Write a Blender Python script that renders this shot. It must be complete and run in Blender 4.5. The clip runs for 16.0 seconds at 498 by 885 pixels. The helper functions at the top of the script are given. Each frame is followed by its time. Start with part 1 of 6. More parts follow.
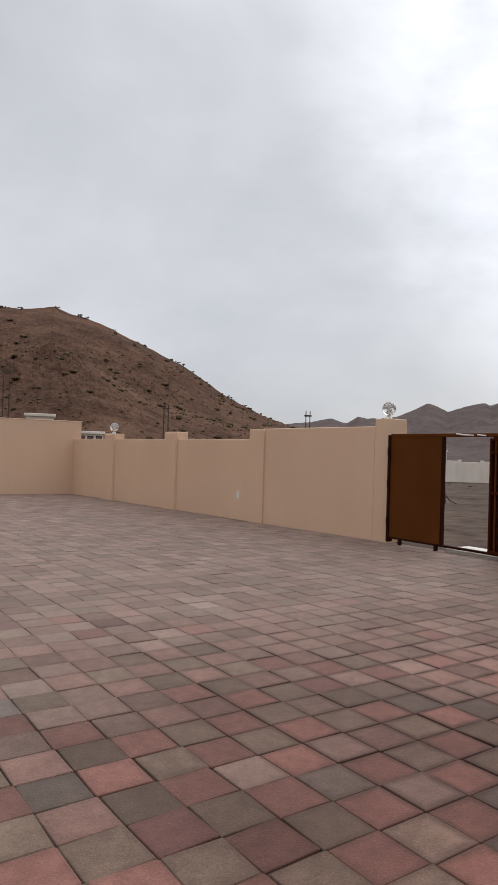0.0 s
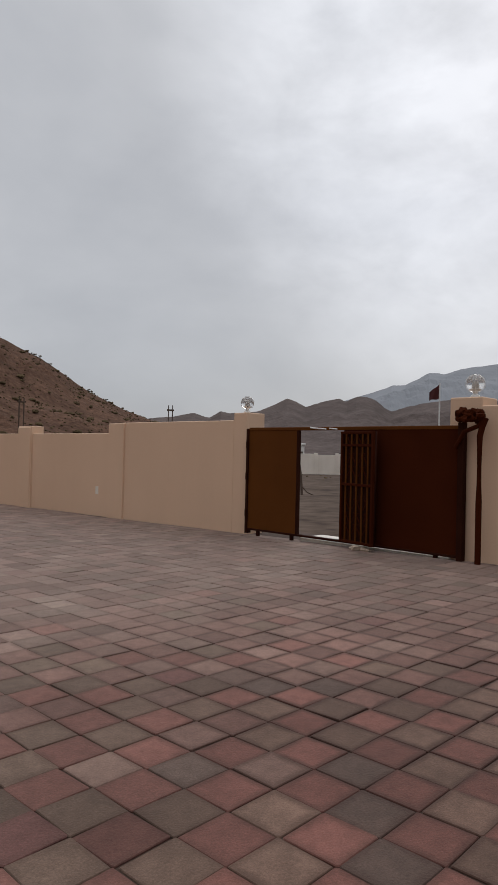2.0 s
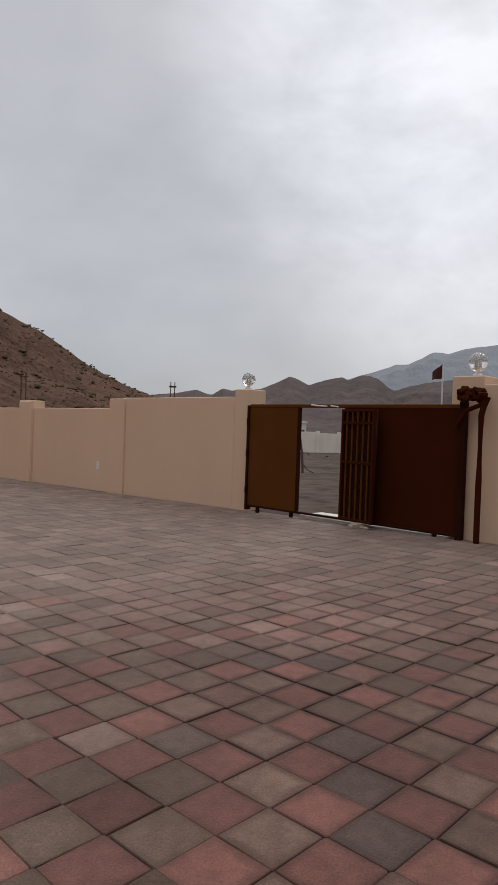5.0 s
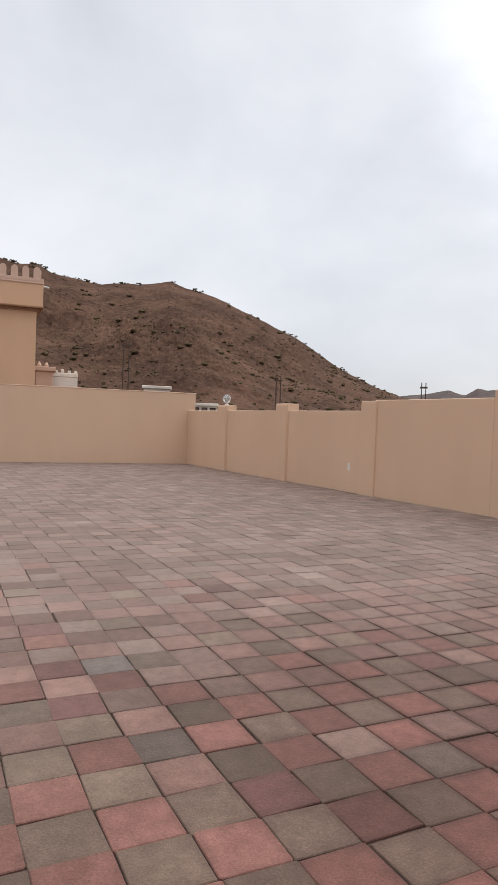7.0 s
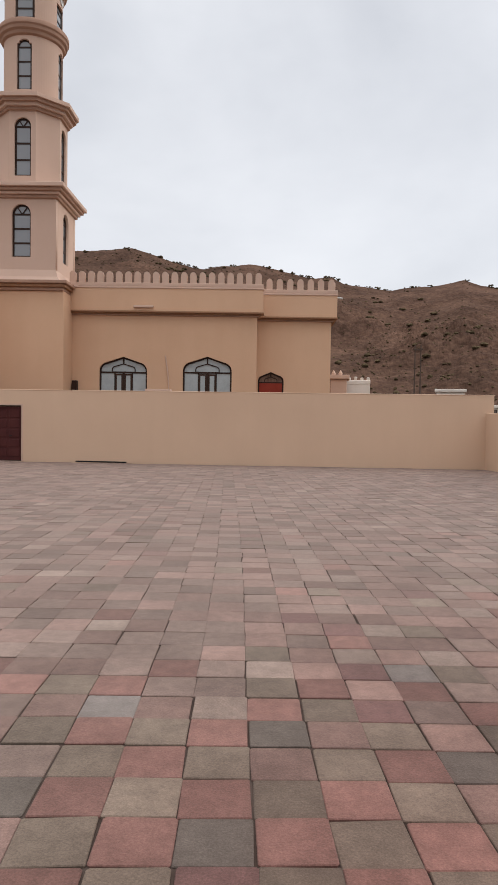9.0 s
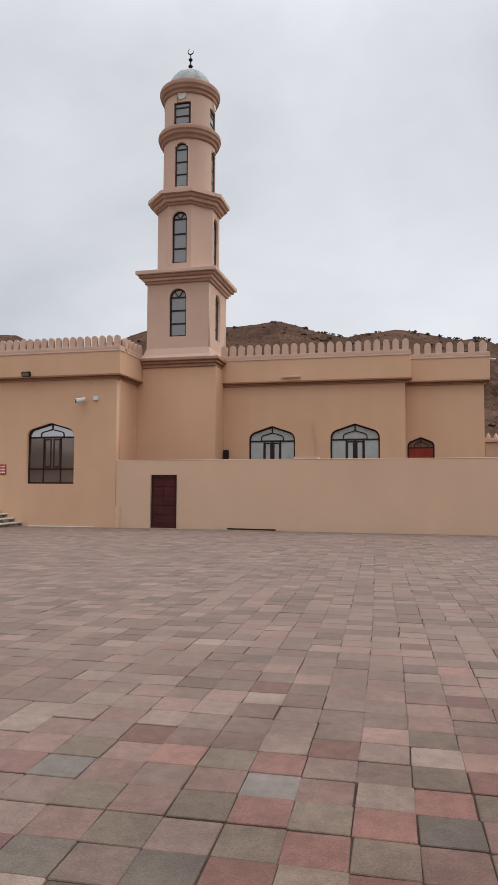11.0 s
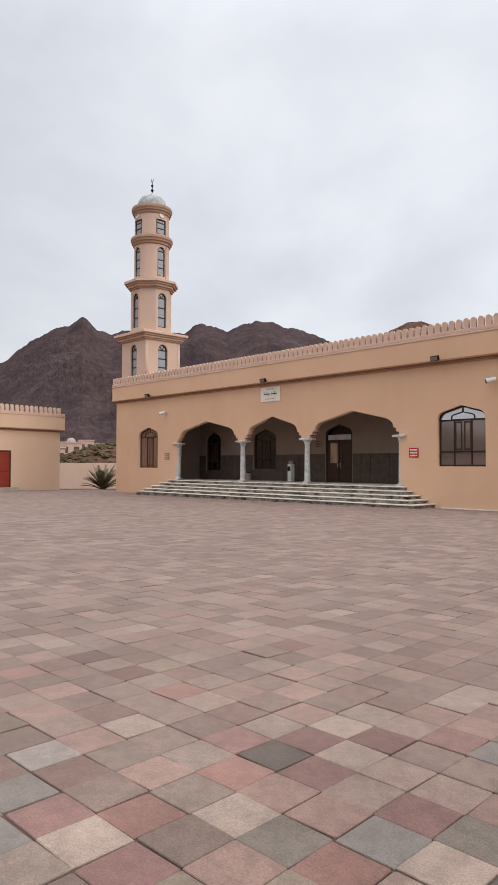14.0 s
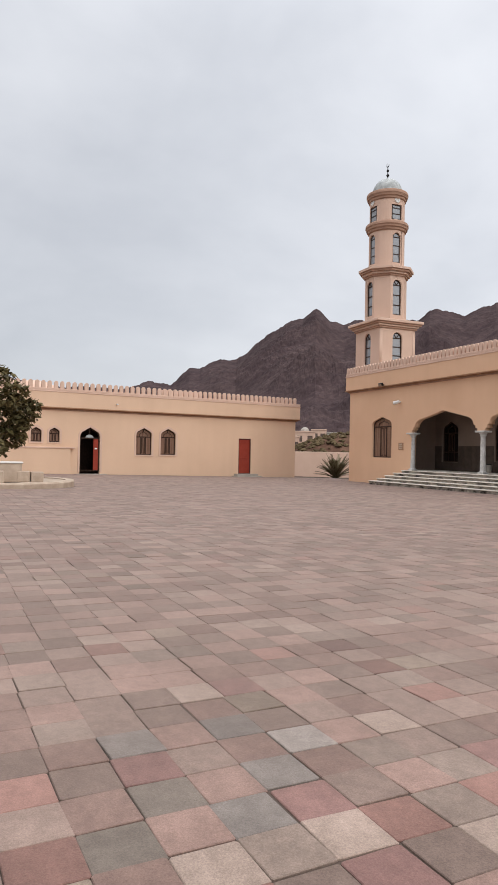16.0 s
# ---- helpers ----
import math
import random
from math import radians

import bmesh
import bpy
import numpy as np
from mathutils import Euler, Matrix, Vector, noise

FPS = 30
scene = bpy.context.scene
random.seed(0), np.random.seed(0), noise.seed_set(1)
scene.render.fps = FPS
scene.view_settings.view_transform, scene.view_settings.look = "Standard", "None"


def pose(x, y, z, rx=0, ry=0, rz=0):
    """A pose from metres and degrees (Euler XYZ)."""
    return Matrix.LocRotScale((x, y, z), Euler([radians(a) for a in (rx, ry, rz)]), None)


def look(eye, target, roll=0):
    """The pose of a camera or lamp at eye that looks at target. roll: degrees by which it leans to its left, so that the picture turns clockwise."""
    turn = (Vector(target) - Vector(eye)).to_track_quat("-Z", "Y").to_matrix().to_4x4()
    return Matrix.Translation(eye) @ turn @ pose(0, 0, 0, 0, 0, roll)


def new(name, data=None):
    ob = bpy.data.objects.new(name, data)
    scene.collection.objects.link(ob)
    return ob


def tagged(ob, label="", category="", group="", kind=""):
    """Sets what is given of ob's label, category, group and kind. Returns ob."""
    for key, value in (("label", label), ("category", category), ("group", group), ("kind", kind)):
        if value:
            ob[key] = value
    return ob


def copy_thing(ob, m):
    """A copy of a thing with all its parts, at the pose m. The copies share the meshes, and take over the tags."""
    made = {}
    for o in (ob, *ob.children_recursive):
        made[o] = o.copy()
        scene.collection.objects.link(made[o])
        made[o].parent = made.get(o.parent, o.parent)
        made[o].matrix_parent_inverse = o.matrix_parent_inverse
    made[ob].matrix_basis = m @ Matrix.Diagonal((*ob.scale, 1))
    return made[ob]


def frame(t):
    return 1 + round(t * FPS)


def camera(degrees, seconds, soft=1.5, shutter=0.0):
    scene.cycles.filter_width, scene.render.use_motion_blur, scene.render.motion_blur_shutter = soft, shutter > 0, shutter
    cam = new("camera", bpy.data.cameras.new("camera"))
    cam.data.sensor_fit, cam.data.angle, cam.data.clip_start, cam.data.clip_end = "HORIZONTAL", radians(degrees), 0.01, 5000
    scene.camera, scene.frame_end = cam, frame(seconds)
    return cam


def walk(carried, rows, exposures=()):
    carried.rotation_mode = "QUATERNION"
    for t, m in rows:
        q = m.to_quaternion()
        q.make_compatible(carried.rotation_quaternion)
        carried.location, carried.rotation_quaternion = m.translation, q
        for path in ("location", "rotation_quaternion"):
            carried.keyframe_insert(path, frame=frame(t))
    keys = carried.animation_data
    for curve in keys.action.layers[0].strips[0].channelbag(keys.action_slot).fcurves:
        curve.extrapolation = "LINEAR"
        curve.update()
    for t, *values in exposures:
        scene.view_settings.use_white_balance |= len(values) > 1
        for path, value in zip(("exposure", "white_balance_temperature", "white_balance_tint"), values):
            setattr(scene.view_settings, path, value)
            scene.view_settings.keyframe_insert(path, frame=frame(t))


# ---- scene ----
PATH = [
    (0, (0.031, -0.036, 1.403), (5.456, 8.364, 1.557), 1.79),
    (0.5, (0.037, -0.048, 1.399), (5.886, 8.062, 1.583), 1.87),
    (1, (0.037, -0.055, 1.400), (6.236, 7.790, 1.549), 2.02),
    (1.5, (0.045, -0.065, 1.397), (6.656, 7.437, 1.540), 1.85),
    (2, (0.064, -0.082, 1.394), (7.068, 7.054, 1.521), 1.32),
    (2.5, (0.064, -0.092, 1.396), (7.359, 6.748, 1.498), 1.97),
    (3, (0.067, -0.098, 1.394), (7.675, 6.391, 1.474), 3.04),
    (3.2, (0.080, -0.104, 1.390), (7.823, 6.223, 1.459), 2.61),
    (5.3, (0.099, -0.070, 1.378), (6.707, 7.432, 1.147), 2.05),
    (5.5, (0.097, -0.063, 1.379), (6.392, 7.702, 1.157), 2.10),
    (6, (0.098, -0.051, 1.381), (5.789, 8.169, 1.126), 1.76),
    (6.5, (0.094, -0.039, 1.383), (5.125, 8.598, 1.077), 1.84),
    (7, (0.071, -0.024, 1.387), (4.050, 9.145, 1.074), 2.14),
    (7.5, (0.056, 0.001, 1.386), (2.610, 9.665, 1.083), 1.29),
    (8, (0.052, 0.023, 1.372), (1.695, 9.883, 1.098), 0.89),
    (8.5, (0.028, 0.032, 1.373), (0.747, 9.999, 1.019), 1.05),
    (8.7, (0.026, 0.039, 1.370), (0.365, 10.026, 0.986), 1.05),
    (10.8, (-0.018, 0.037, 1.395), (-2.123, 9.796, 1.973), 0.20),
    (11, (-0.025, 0.023, 1.396), (-2.342, 9.732, 2.015), 0.27),
    (11.5, (-0.052, 0.015, 1.403), (-3.238, 9.476, 1.976), 0.29),
    (12, (-0.090, 0.012, 1.404), (-4.457, 8.994, 1.909), 0.57),
    (12.5, (-0.112, 0.031, 1.397), (-5.515, 8.433, 1.868), -0.06),
    (13, (-0.115, 0.035, 1.395), (-6.033, 8.085, 1.826), 0.02),
    (13.5, (-0.124, 0.012, 1.399), (-6.805, 7.443, 1.793), 0.31),
    (14, (-0.143, -0.001, 1.398), (-7.464, 6.803, 1.737), 0.17),
    (14.5, (-0.174, -0.012, 1.395), (-7.977, 6.237, 1.628), 0.73),
    (15, (-0.213, -0.028, 1.401), (-8.516, 5.542, 1.570), 1.44),
    (15.5, (-0.251, -0.047, 1.404), (-9.082, 4.643, 1.514), 1.51),
    (16, (-0.282, -0.070, 1.402), (-9.455, 3.910, 1.547), 1.11),
]
cam = camera(40.52, 16.0)
EXPOSURES = [(0, -0.14), (1.0, -0.30), (2.0, -0.52), (3, -0.66), (3.2, -0.66), (5.3, -0.38), (6, -0.13), (6.5, 0.0), (7, 0.18), (8.0, 0.18), (8.7, 0.16), (11, 0.04), (12.5, -0.02), (13.5, 0.20), (14.5, 0.38), (15.5, 0.44), (16, 0.33)]
walk(cam, [(t, look(eye, target, roll)) for t, eye, target, roll in PATH], EXPOSURES)

# ---- sky and sun ----
SUN_AZ, SUN_EL = 67.0, 29.0          # degrees from +y towards +x, and above the horizon
sun_dir = Vector((math.sin(radians(SUN_AZ)) * math.cos(radians(SUN_EL)), math.cos(radians(SUN_AZ)) * math.cos(radians(SUN_EL)), math.sin(radians(SUN_EL))))
world = bpy.data.worlds.new("overcast_sky")
scene.world = world
world.use_nodes = True
wt = world.node_tree
wt.nodes.clear()


def wnode(kind, **values):
    n = wt.nodes.new(kind)
    for key, value in values.items():
        n.inputs[key].default_value = value
    return n


w_out = wnode("ShaderNodeOutputWorld")
w_bg = wnode("ShaderNodeBackground", Strength=1.0)
w_sky = wt.nodes.new("ShaderNodeTexSky")
w_sky.sky_type, w_sky.sun_disc = "NISHITA", False
w_sky.sun_elevation, w_sky.sun_rotation = radians(SUN_EL), radians(SUN_AZ)
w_skys = wnode("ShaderNodeVectorMath")
w_skys.operation = "SCALE"
w_skys.inputs["Scale"].default_value = 0.1
w_co = wnode("ShaderNodeTexCoord")
w_map = wnode("ShaderNodeMapping")
w_map.inputs["Scale"].default_value = (1.0, 1.0, 1.7)
w_n1 = wnode("ShaderNodeTexNoise", Scale=1.5, Detail=5.0, Roughness=0.5, Distortion=0.35)
w_n2 = wnode("ShaderNodeTexNoise", Scale=4.2, Detail=6.0, Roughness=0.55, Distortion=0.2)
w_mixn = wt.nodes.new("ShaderNodeMath")
w_mixn.operation = "MULTIPLY_ADD"
w_mixn.inputs[1].default_value = 0.29
w_ramp = wt.nodes.new("ShaderNodeValToRGB")
w_ramp.color_ramp.elements[0].position, w_ramp.color_ramp.elements[0].color = 0.40, (0.510, 0.533, 0.585, 1)
w_ramp.color_ramp.elements[1].position, w_ramp.color_ramp.elements[1].color = 0.92, (0.84, 0.855, 0.895, 1)
# overcast: brighter towards the zenith
w_sep = wnode("ShaderNodeSeparateXYZ")
w_grad = wt.nodes.new("ShaderNodeMapRange")
w_grad.interpolation_type = "SMOOTHSTEP"
for i, v in ((1, 0.52), (2, 1.0), (3, 1.0), (4, 3.4)):
    w_grad.inputs[i].default_value = v
# the cloud is brighter where the sun stands behind it
w_dot = wt.nodes.new("ShaderNodeVectorMath")
w_dot.operation = "DOT_PRODUCT"
w_dot.inputs[1].default_value = sun_dir
w_glow = wt.nodes.new("ShaderNodeMapRange")
w_glow.interpolation_type = "SMOOTHSTEP"
for i, v in ((1, 0.87), (2, 1.0), (3, 1.0), (4, 1.72)):
    w_glow.inputs[i].default_value = v
w_mul = wt.nodes.new("ShaderNodeMath")
w_mul.operation = "MULTIPLY"
w_dull = wt.nodes.new("ShaderNodeMapRange")
w_dull.interpolation_type = "SMOOTHSTEP"
for i, v in ((1, -0.95), (2, 0.0), (3, 0.72), (4, 1.0)):
    w_dull.inputs[i].default_value = v
w_both = wt.nodes.new("ShaderNodeMath")
w_both.operation = "MULTIPLY"
w_scale = wt.nodes.new("ShaderNodeVectorMath")
w_scale.operation = "SCALE"
w_mix = wt.nodes.new("ShaderNodeMix")
w_mix.data_type = "RGBA"
w_mix.inputs[0].default_value = 0.93
wl = wt.links.new
wl(w_co.outputs["Generated"], w_map.inputs["Vector"])
wl(w_map.outputs[0], w_n1.inputs["Vector"])
wl(w_map.outputs[0], w_n2.inputs["Vector"])
wl(w_n2.outputs[0], w_mixn.inputs[0])
wl(w_n1.outputs[0], w_mixn.inputs[2])
wl(w_mixn.outputs[0], w_ramp.inputs[0])
wl(w_co.outputs["Generated"], w_sep.inputs[0])
wl(w_sep.outputs[2], w_grad.inputs[0])
wl(w_co.outputs["Generated"], w_dot.inputs[0])
wl(w_dot.outputs["Value"], w_glow.inputs[0])
wl(w_grad.outputs[0], w_mul.inputs[0])
wl(w_dot.outputs["Value"], w_dull.inputs[0])
w_torn = wt.nodes.new("ShaderNodeMapRange")
for i, v in ((1, 0.36), (2, 0.66), (3, 0.7), (4, 1.35)):
    w_torn.inputs[i].default_value = v
w_less = wt.nodes.new("ShaderNodeMath")
w_less.operation, w_less.inputs[1].default_value = "SUBTRACT", 1.0
w_lit = wt.nodes.new("ShaderNodeMath")
w_lit.operation, w_lit.inputs[2].default_value = "MULTIPLY_ADD", 1.0
wl(w_n2.outputs[0], w_torn.inputs[0])
wl(w_glow.outputs[0], w_less.inputs[0])
wl(w_less.outputs[0], w_lit.inputs[0])
wl(w_torn.outputs[0], w_lit.inputs[1])
wl(w_lit.outputs[0], w_both.inputs[0])
wl(w_dull.outputs[0], w_both.inputs[1])
wl(w_both.outputs[0], w_mul.inputs[1])
wl(w_ramp.outputs[0], w_scale.inputs[0])
wl(w_mul.outputs[0], w_scale.inputs["Scale"])
wl(w_sky.outputs[0], w_skys.inputs[0])
wl(w_skys.outputs[0], w_mix.inputs[6])
wl(w_scale.outputs[0], w_mix.inputs[7])
wl(w_mix.outputs[2], w_bg.inputs[0])
wl(w_bg.outputs[0], w_out.inputs[0])

sun_data = bpy.data.lights.new("sun", "SUN")
sun_data.energy, sun_data.angle, sun_data.color = 0.7, radians(25), (1.0, 0.96, 0.9)
sun = new("sun", sun_data)
sun.matrix_world = look(sun_dir * 50, (0, 0, 0))


# ---- materials ----
def material(name, colors, scale=3.0, fine=60.0, rough=0.85, bump=0.15, metal=0.0, spec=0.15, vary=0.0, island=False, stretch=(1, 1, 1), fine_amount=0.5, streak=0.0, dust=0.0):
    """colors: two base colours mixed by a broad and a fine noise; vary: brightness change from piece to piece; streak: faint vertical runs."""
    m = bpy.data.materials.new(name)
    m.use_nodes = True
    nt = m.node_tree
    b = nt.nodes["Principled BSDF"]
    b.inputs["Roughness"].default_value, b.inputs["Metallic"].default_value = rough, metal
    b.inputs["Specular IOR Level"].default_value = spec
    if dust:
        b.inputs["Sheen Weight"].default_value, b.inputs["Sheen Roughness"].default_value = dust, 0.5
        b.inputs["Sheen Tint"].default_value = (0.8, 0.66, 0.58, 1)
    link = nt.links.new
    geo = nt.nodes.new("ShaderNodeNewGeometry")
    mp = nt.nodes.new("ShaderNodeMapping")
    mp.inputs["Scale"].default_value = stretch
    link(geo.outputs["Position"], mp.inputs["Vector"])
    n1 = nt.nodes.new("ShaderNodeTexNoise")
    n1.inputs["Scale"].default_value, n1.inputs["Detail"].default_value = scale, 5
    n2 = nt.nodes.new("ShaderNodeTexNoise")
    n2.inputs["Scale"].default_value, n2.inputs["Detail"].default_value = fine, 4
    link(mp.outputs[0], n1.inputs["Vector"])
    link(geo.outputs["Position"], n2.inputs["Vector"])
    add = nt.nodes.new("ShaderNodeMix")
    add.inputs[0].default_value = fine_amount * 0.6
    link(n1.outputs[0], add.inputs[2])
    link(n2.outputs[0], add.inputs[3])
    last = add.outputs[0]
    if streak:
        ms = nt.nodes.new("ShaderNodeMapping")
        ms.inputs["Scale"].default_value = (0.8, 0.8, 0.11)
        link(geo.outputs["Position"], ms.inputs["Vector"])
        n3 = nt.nodes.new("ShaderNodeTexNoise")
        n3.inputs["Scale"].default_value, n3.inputs["Detail"].default_value = 1.6, 6
        link(ms.outputs[0], n3.inputs["Vector"])
        mx = nt.nodes.new("ShaderNodeMix")
        mx.inputs[0].default_value = streak
        link(last, mx.inputs[2])
        link(n3.outputs[0], mx.inputs[3])
        last = mx.outputs[0]
    ramp = nt.nodes.new("ShaderNodeValToRGB")
    ramp.color_ramp.elements[0].position, ramp.color_ramp.elements[1].position = 0.36, 0.64
    ramp.color_ramp.elements[0].color = (*colors[0], 1)
    ramp.color_ramp.elements[1].color = (*colors[1], 1)
    link(last, ramp.inputs[0])
    color = ramp.outputs[0]
    if vary:
        if island:
            rnd = geo.outputs["Random Per Island"]
        else:
            rnd = nt.nodes.new("ShaderNodeObjectInfo").outputs["Random"]
        mr = nt.nodes.new("ShaderNodeMapRange")
        mr.inputs[3].default_value, mr.inputs[4].default_value = 1 - vary, 1 + vary
        link(rnd, mr.inputs[0])
        sc = nt.nodes.new("ShaderNodeVectorMath")
        sc.operation = "SCALE"
        link(color, sc.inputs[0])
        link(mr.outputs[0], sc.inputs["Scale"])
        color = sc.outputs[0]
    link(color, b.inputs["Base Color"])
    if bump:
        bp = nt.nodes.new("ShaderNodeBump")
        bp.inputs["Strength"].default_value, bp.inputs["Distance"].default_value = bump, 0.01
        link(n2.outputs[0], bp.inputs["Height"])
        link(bp.outputs[0], b.inputs["Normal"])
    return m


def glass(name, tint, rough=0.05):
    """A pane before a dim room: dark, smooth and mirroring the sky."""
    m = bpy.data.materials.new(name)
    m.use_nodes = True
    b = m.node_tree.nodes["Principled BSDF"]
    b.inputs["Base Color"].default_value = (*tint, 1)
    b.inputs["Roughness"].default_value = rough
    b.inputs["Specular IOR Level"].default_value = 0.9
    b.inputs["IOR"].default_value = 1.7
    return m


PLASTER = material("peach_plaster", [(0.63, 0.392, 0.250), (0.695, 0.446, 0.288)], scale=0.4, fine=45, rough=0.9, bump=0.12, streak=0.25)
PLASTER_LOW = material("beige_wall_plaster", [(0.625, 0.430, 0.298), (0.69, 0.482, 0.336)], scale=0.35, fine=45, rough=0.9, bump=0.12, streak=0.3)
PLASTER_PALE = material("pale_pink_plaster", [(0.580, 0.400, 0.305), (0.640, 0.450, 0.350)], scale=0.6, fine=45, rough=0.9, bump=0.1, streak=0.3)
TRIM = material("brown_cornice", [(0.30, 0.16, 0.09), (0.36, 0.20, 0.115)], scale=2, fine=40, rough=0.85, bump=0.1)
TRIM_PINK = material("pink_cornice", [(0.36, 0.215, 0.150), (0.42, 0.26, 0.185)], scale=2, fine=40, rough=0.85, bump=0.1)
CREAM = material("sunbleached_cream_paint", [(0.70, 0.62, 0.53), (0.82, 0.74, 0.65)], scale=0.7, fine=30, rough=0.85, streak=0.35)
WHITE = material("white_paint", [(0.62, 0.60, 0.56), (0.76, 0.74, 0.70)], scale=1.2, fine=40, rough=0.7, streak=0.3)
SIGN_WHITE = material("white_sign_board", [(0.70, 0.63, 0.54), (0.77, 0.71, 0.63)], scale=2, fine=30, rough=0.5, bump=0.0)
INK = material("dark_lettering", [(0.05, 0.045, 0.04), (0.08, 0.07, 0.06)], rough=0.7, bump=0.0)
RED_SIGN = material("red_sign_paint", [(0.42, 0.03, 0.03), (0.50, 0.045, 0.04)], scale=4, rough=0.5, bump=0.0)
RED_DOOR = material("red_painted_door", [(0.24, 0.035, 0.02), (0.31, 0.05, 0.03)], scale=2, fine=50, rough=0.6, streak=0.3)
MAROON = material("maroon_metal_door", [(0.06, 0.016, 0.016), (0.09, 0.025, 0.022)], scale=2, fine=50, rough=0.55, streak=0.3)
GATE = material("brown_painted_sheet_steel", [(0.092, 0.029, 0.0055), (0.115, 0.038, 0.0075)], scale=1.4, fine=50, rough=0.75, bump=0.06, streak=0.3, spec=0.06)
# darker and redder; on the gate's right leaf it stands in for shade
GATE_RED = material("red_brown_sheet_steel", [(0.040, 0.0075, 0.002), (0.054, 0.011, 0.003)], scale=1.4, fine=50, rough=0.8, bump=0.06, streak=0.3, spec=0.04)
GATE_DARK = material("dark_brown_painted_steel", [(0.024, 0.006, 0.003), (0.034, 0.010, 0.005)], scale=2, fine=60, rough=0.75, bump=0.1, spec=0.05)
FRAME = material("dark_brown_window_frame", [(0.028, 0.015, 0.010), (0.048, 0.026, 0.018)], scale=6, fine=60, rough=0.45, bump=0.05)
WOOD = material("brown_door_wood", [(0.040, 0.020, 0.013), (0.070, 0.037, 0.024)], scale=4, fine=70, rough=0.5, stretch=(6, 6, 0.6))
MARBLE = material("grey_veined_marble", [(0.42, 0.40, 0.37), (0.62, 0.60, 0.57)], scale=5, fine=30, rough=0.35, bump=0.02)
STEP = material("white_marble_tread", [(0.60, 0.54, 0.46), (0.78, 0.72, 0.63)], scale=4, fine=40, rough=0.45, bump=0.03)
RISER = material("black_speckled_marble_riser", [(0.012, 0.011, 0.010), (0.40, 0.35, 0.29)], scale=2.4, fine=9, rough=0.35, bump=0.02, fine_amount=0.6, stretch=(0.8, 1.0, 2.2))
# porch shade is put into the dado's brown and the plaster below
DADO = material("shaded_brown_stone_dado", [(0.066, 0.048, 0.037), (0.100, 0.075, 0.059)], scale=3, fine=40, rough=0.5, bump=0.03)
PORCH = material("shaded_porch_plaster", [(0.222, 0.166, 0.132), (0.266, 0.205, 0.165)], scale=0.8, fine=40, rough=0.9)
GLASS_SKY = glass("mirroring_window_glass", (0.21, 0.215, 0.22), 0.06)
# brown tint imitates the hills mirrored in the panes
GLASS_DARK = glass("reflection_brown_glass", (0.22, 0.165, 0.138), 0.08)
GLASS_DARK.node_tree.nodes["Principled BSDF"].inputs["Metallic"].default_value = 0.4
# pale tint carries part of the mirrored sky
GLASS_FAN = glass("sky_pale_fanlight_glass", (0.62, 0.64, 0.65), 0.08)
GLASS_FAN.node_tree.nodes["Principled BSDF"].inputs["Metallic"].default_value = 0.6
# near-black tint stands in for the unlit rooms behind
GLASS_BLACK = glass("unlit_porch_glass", (0.012, 0.009, 0.008), 0.15)
FROST = material("frosted_grey_pane", [(0.35, 0.375, 0.37), (0.44, 0.465, 0.46)], scale=2, fine=20, rough=0.25, bump=0.0, spec=0.7)
GLASS_BLACK.node_tree.nodes["Principled BSDF"].inputs["IOR"].default_value = 1.25
DOME = material("grey_dome_tiles", [(0.27, 0.28, 0.27), (0.46, 0.47, 0.45)], scale=3, fine=25, rough=0.4, bump=0.1)
IRON = material("black_iron", [(0.015, 0.015, 0.015), (0.03, 0.028, 0.026)], scale=8, rough=0.5, metal=0.4)
CAMERA_WHITE = material("white_plastic", [(0.66, 0.65, 0.62), (0.74, 0.73, 0.70)], scale=8, rough=0.4, bump=0.0)
# wood brown lightened to carry the haze before the far poles
POLE_WOOD = material("haze_lightened_pole_wood", [(0.08, 0.055, 0.042), (0.12, 0.085, 0.065)], scale=4, rough=0.9, stretch=(3, 3, 0.5))
CONCRETE = material("grey_concrete", [(0.30, 0.27, 0.23), (0.42, 0.38, 0.33)], scale=2, fine=40, rough=0.9)
STONE_WHITE = material("weathered_white_block", [(0.36, 0.275, 0.205), (0.50, 0.395, 0.305)], scale=2.5, fine=35, rough=0.9)
DIRT = material("gravelly_desert_ground", [(0.046, 0.032, 0.025), (0.128, 0.093, 0.072)], scale=0.35, fine=2.0, rough=0.95, bump=0.5, fine_amount=0.9, spec=0.03)
BED = material("sandy_paver_joint", [(0.032, 0.019, 0.014), (0.065, 0.041, 0.031)], scale=3, fine=40, rough=0.95)
HILL = material("brown_rocky_hillside", [(0.074, 0.040, 0.027), (0.126, 0.071, 0.0475)], scale=0.06, fine=0.55, rough=0.95, bump=0.0, fine_amount=0.9, spec=0.03)
# aerial haze is mixed into the mountains' base colours, most in the far ones
RANGE = material("haze_tinted_dark_rock", [(0.044, 0.029, 0.030), (0.074, 0.050, 0.048)], scale=0.012, fine=0.11, rough=0.95, bump=0.0, fine_amount=0.9, spec=0.03)
RANGE_MID = material("haze_paled_brown_rock", [(0.084, 0.065, 0.059), (0.118, 0.092, 0.083)], scale=0.012, fine=0.11, rough=0.95, bump=0.0, fine_amount=0.8, spec=0.03)
RANGE_FAR = material("hazed_blue_far_rock", [(0.215, 0.222, 0.235), (0.25, 0.257, 0.27)], scale=0.004, fine=0.02, rough=0.95, bump=0.0, spec=0.03)
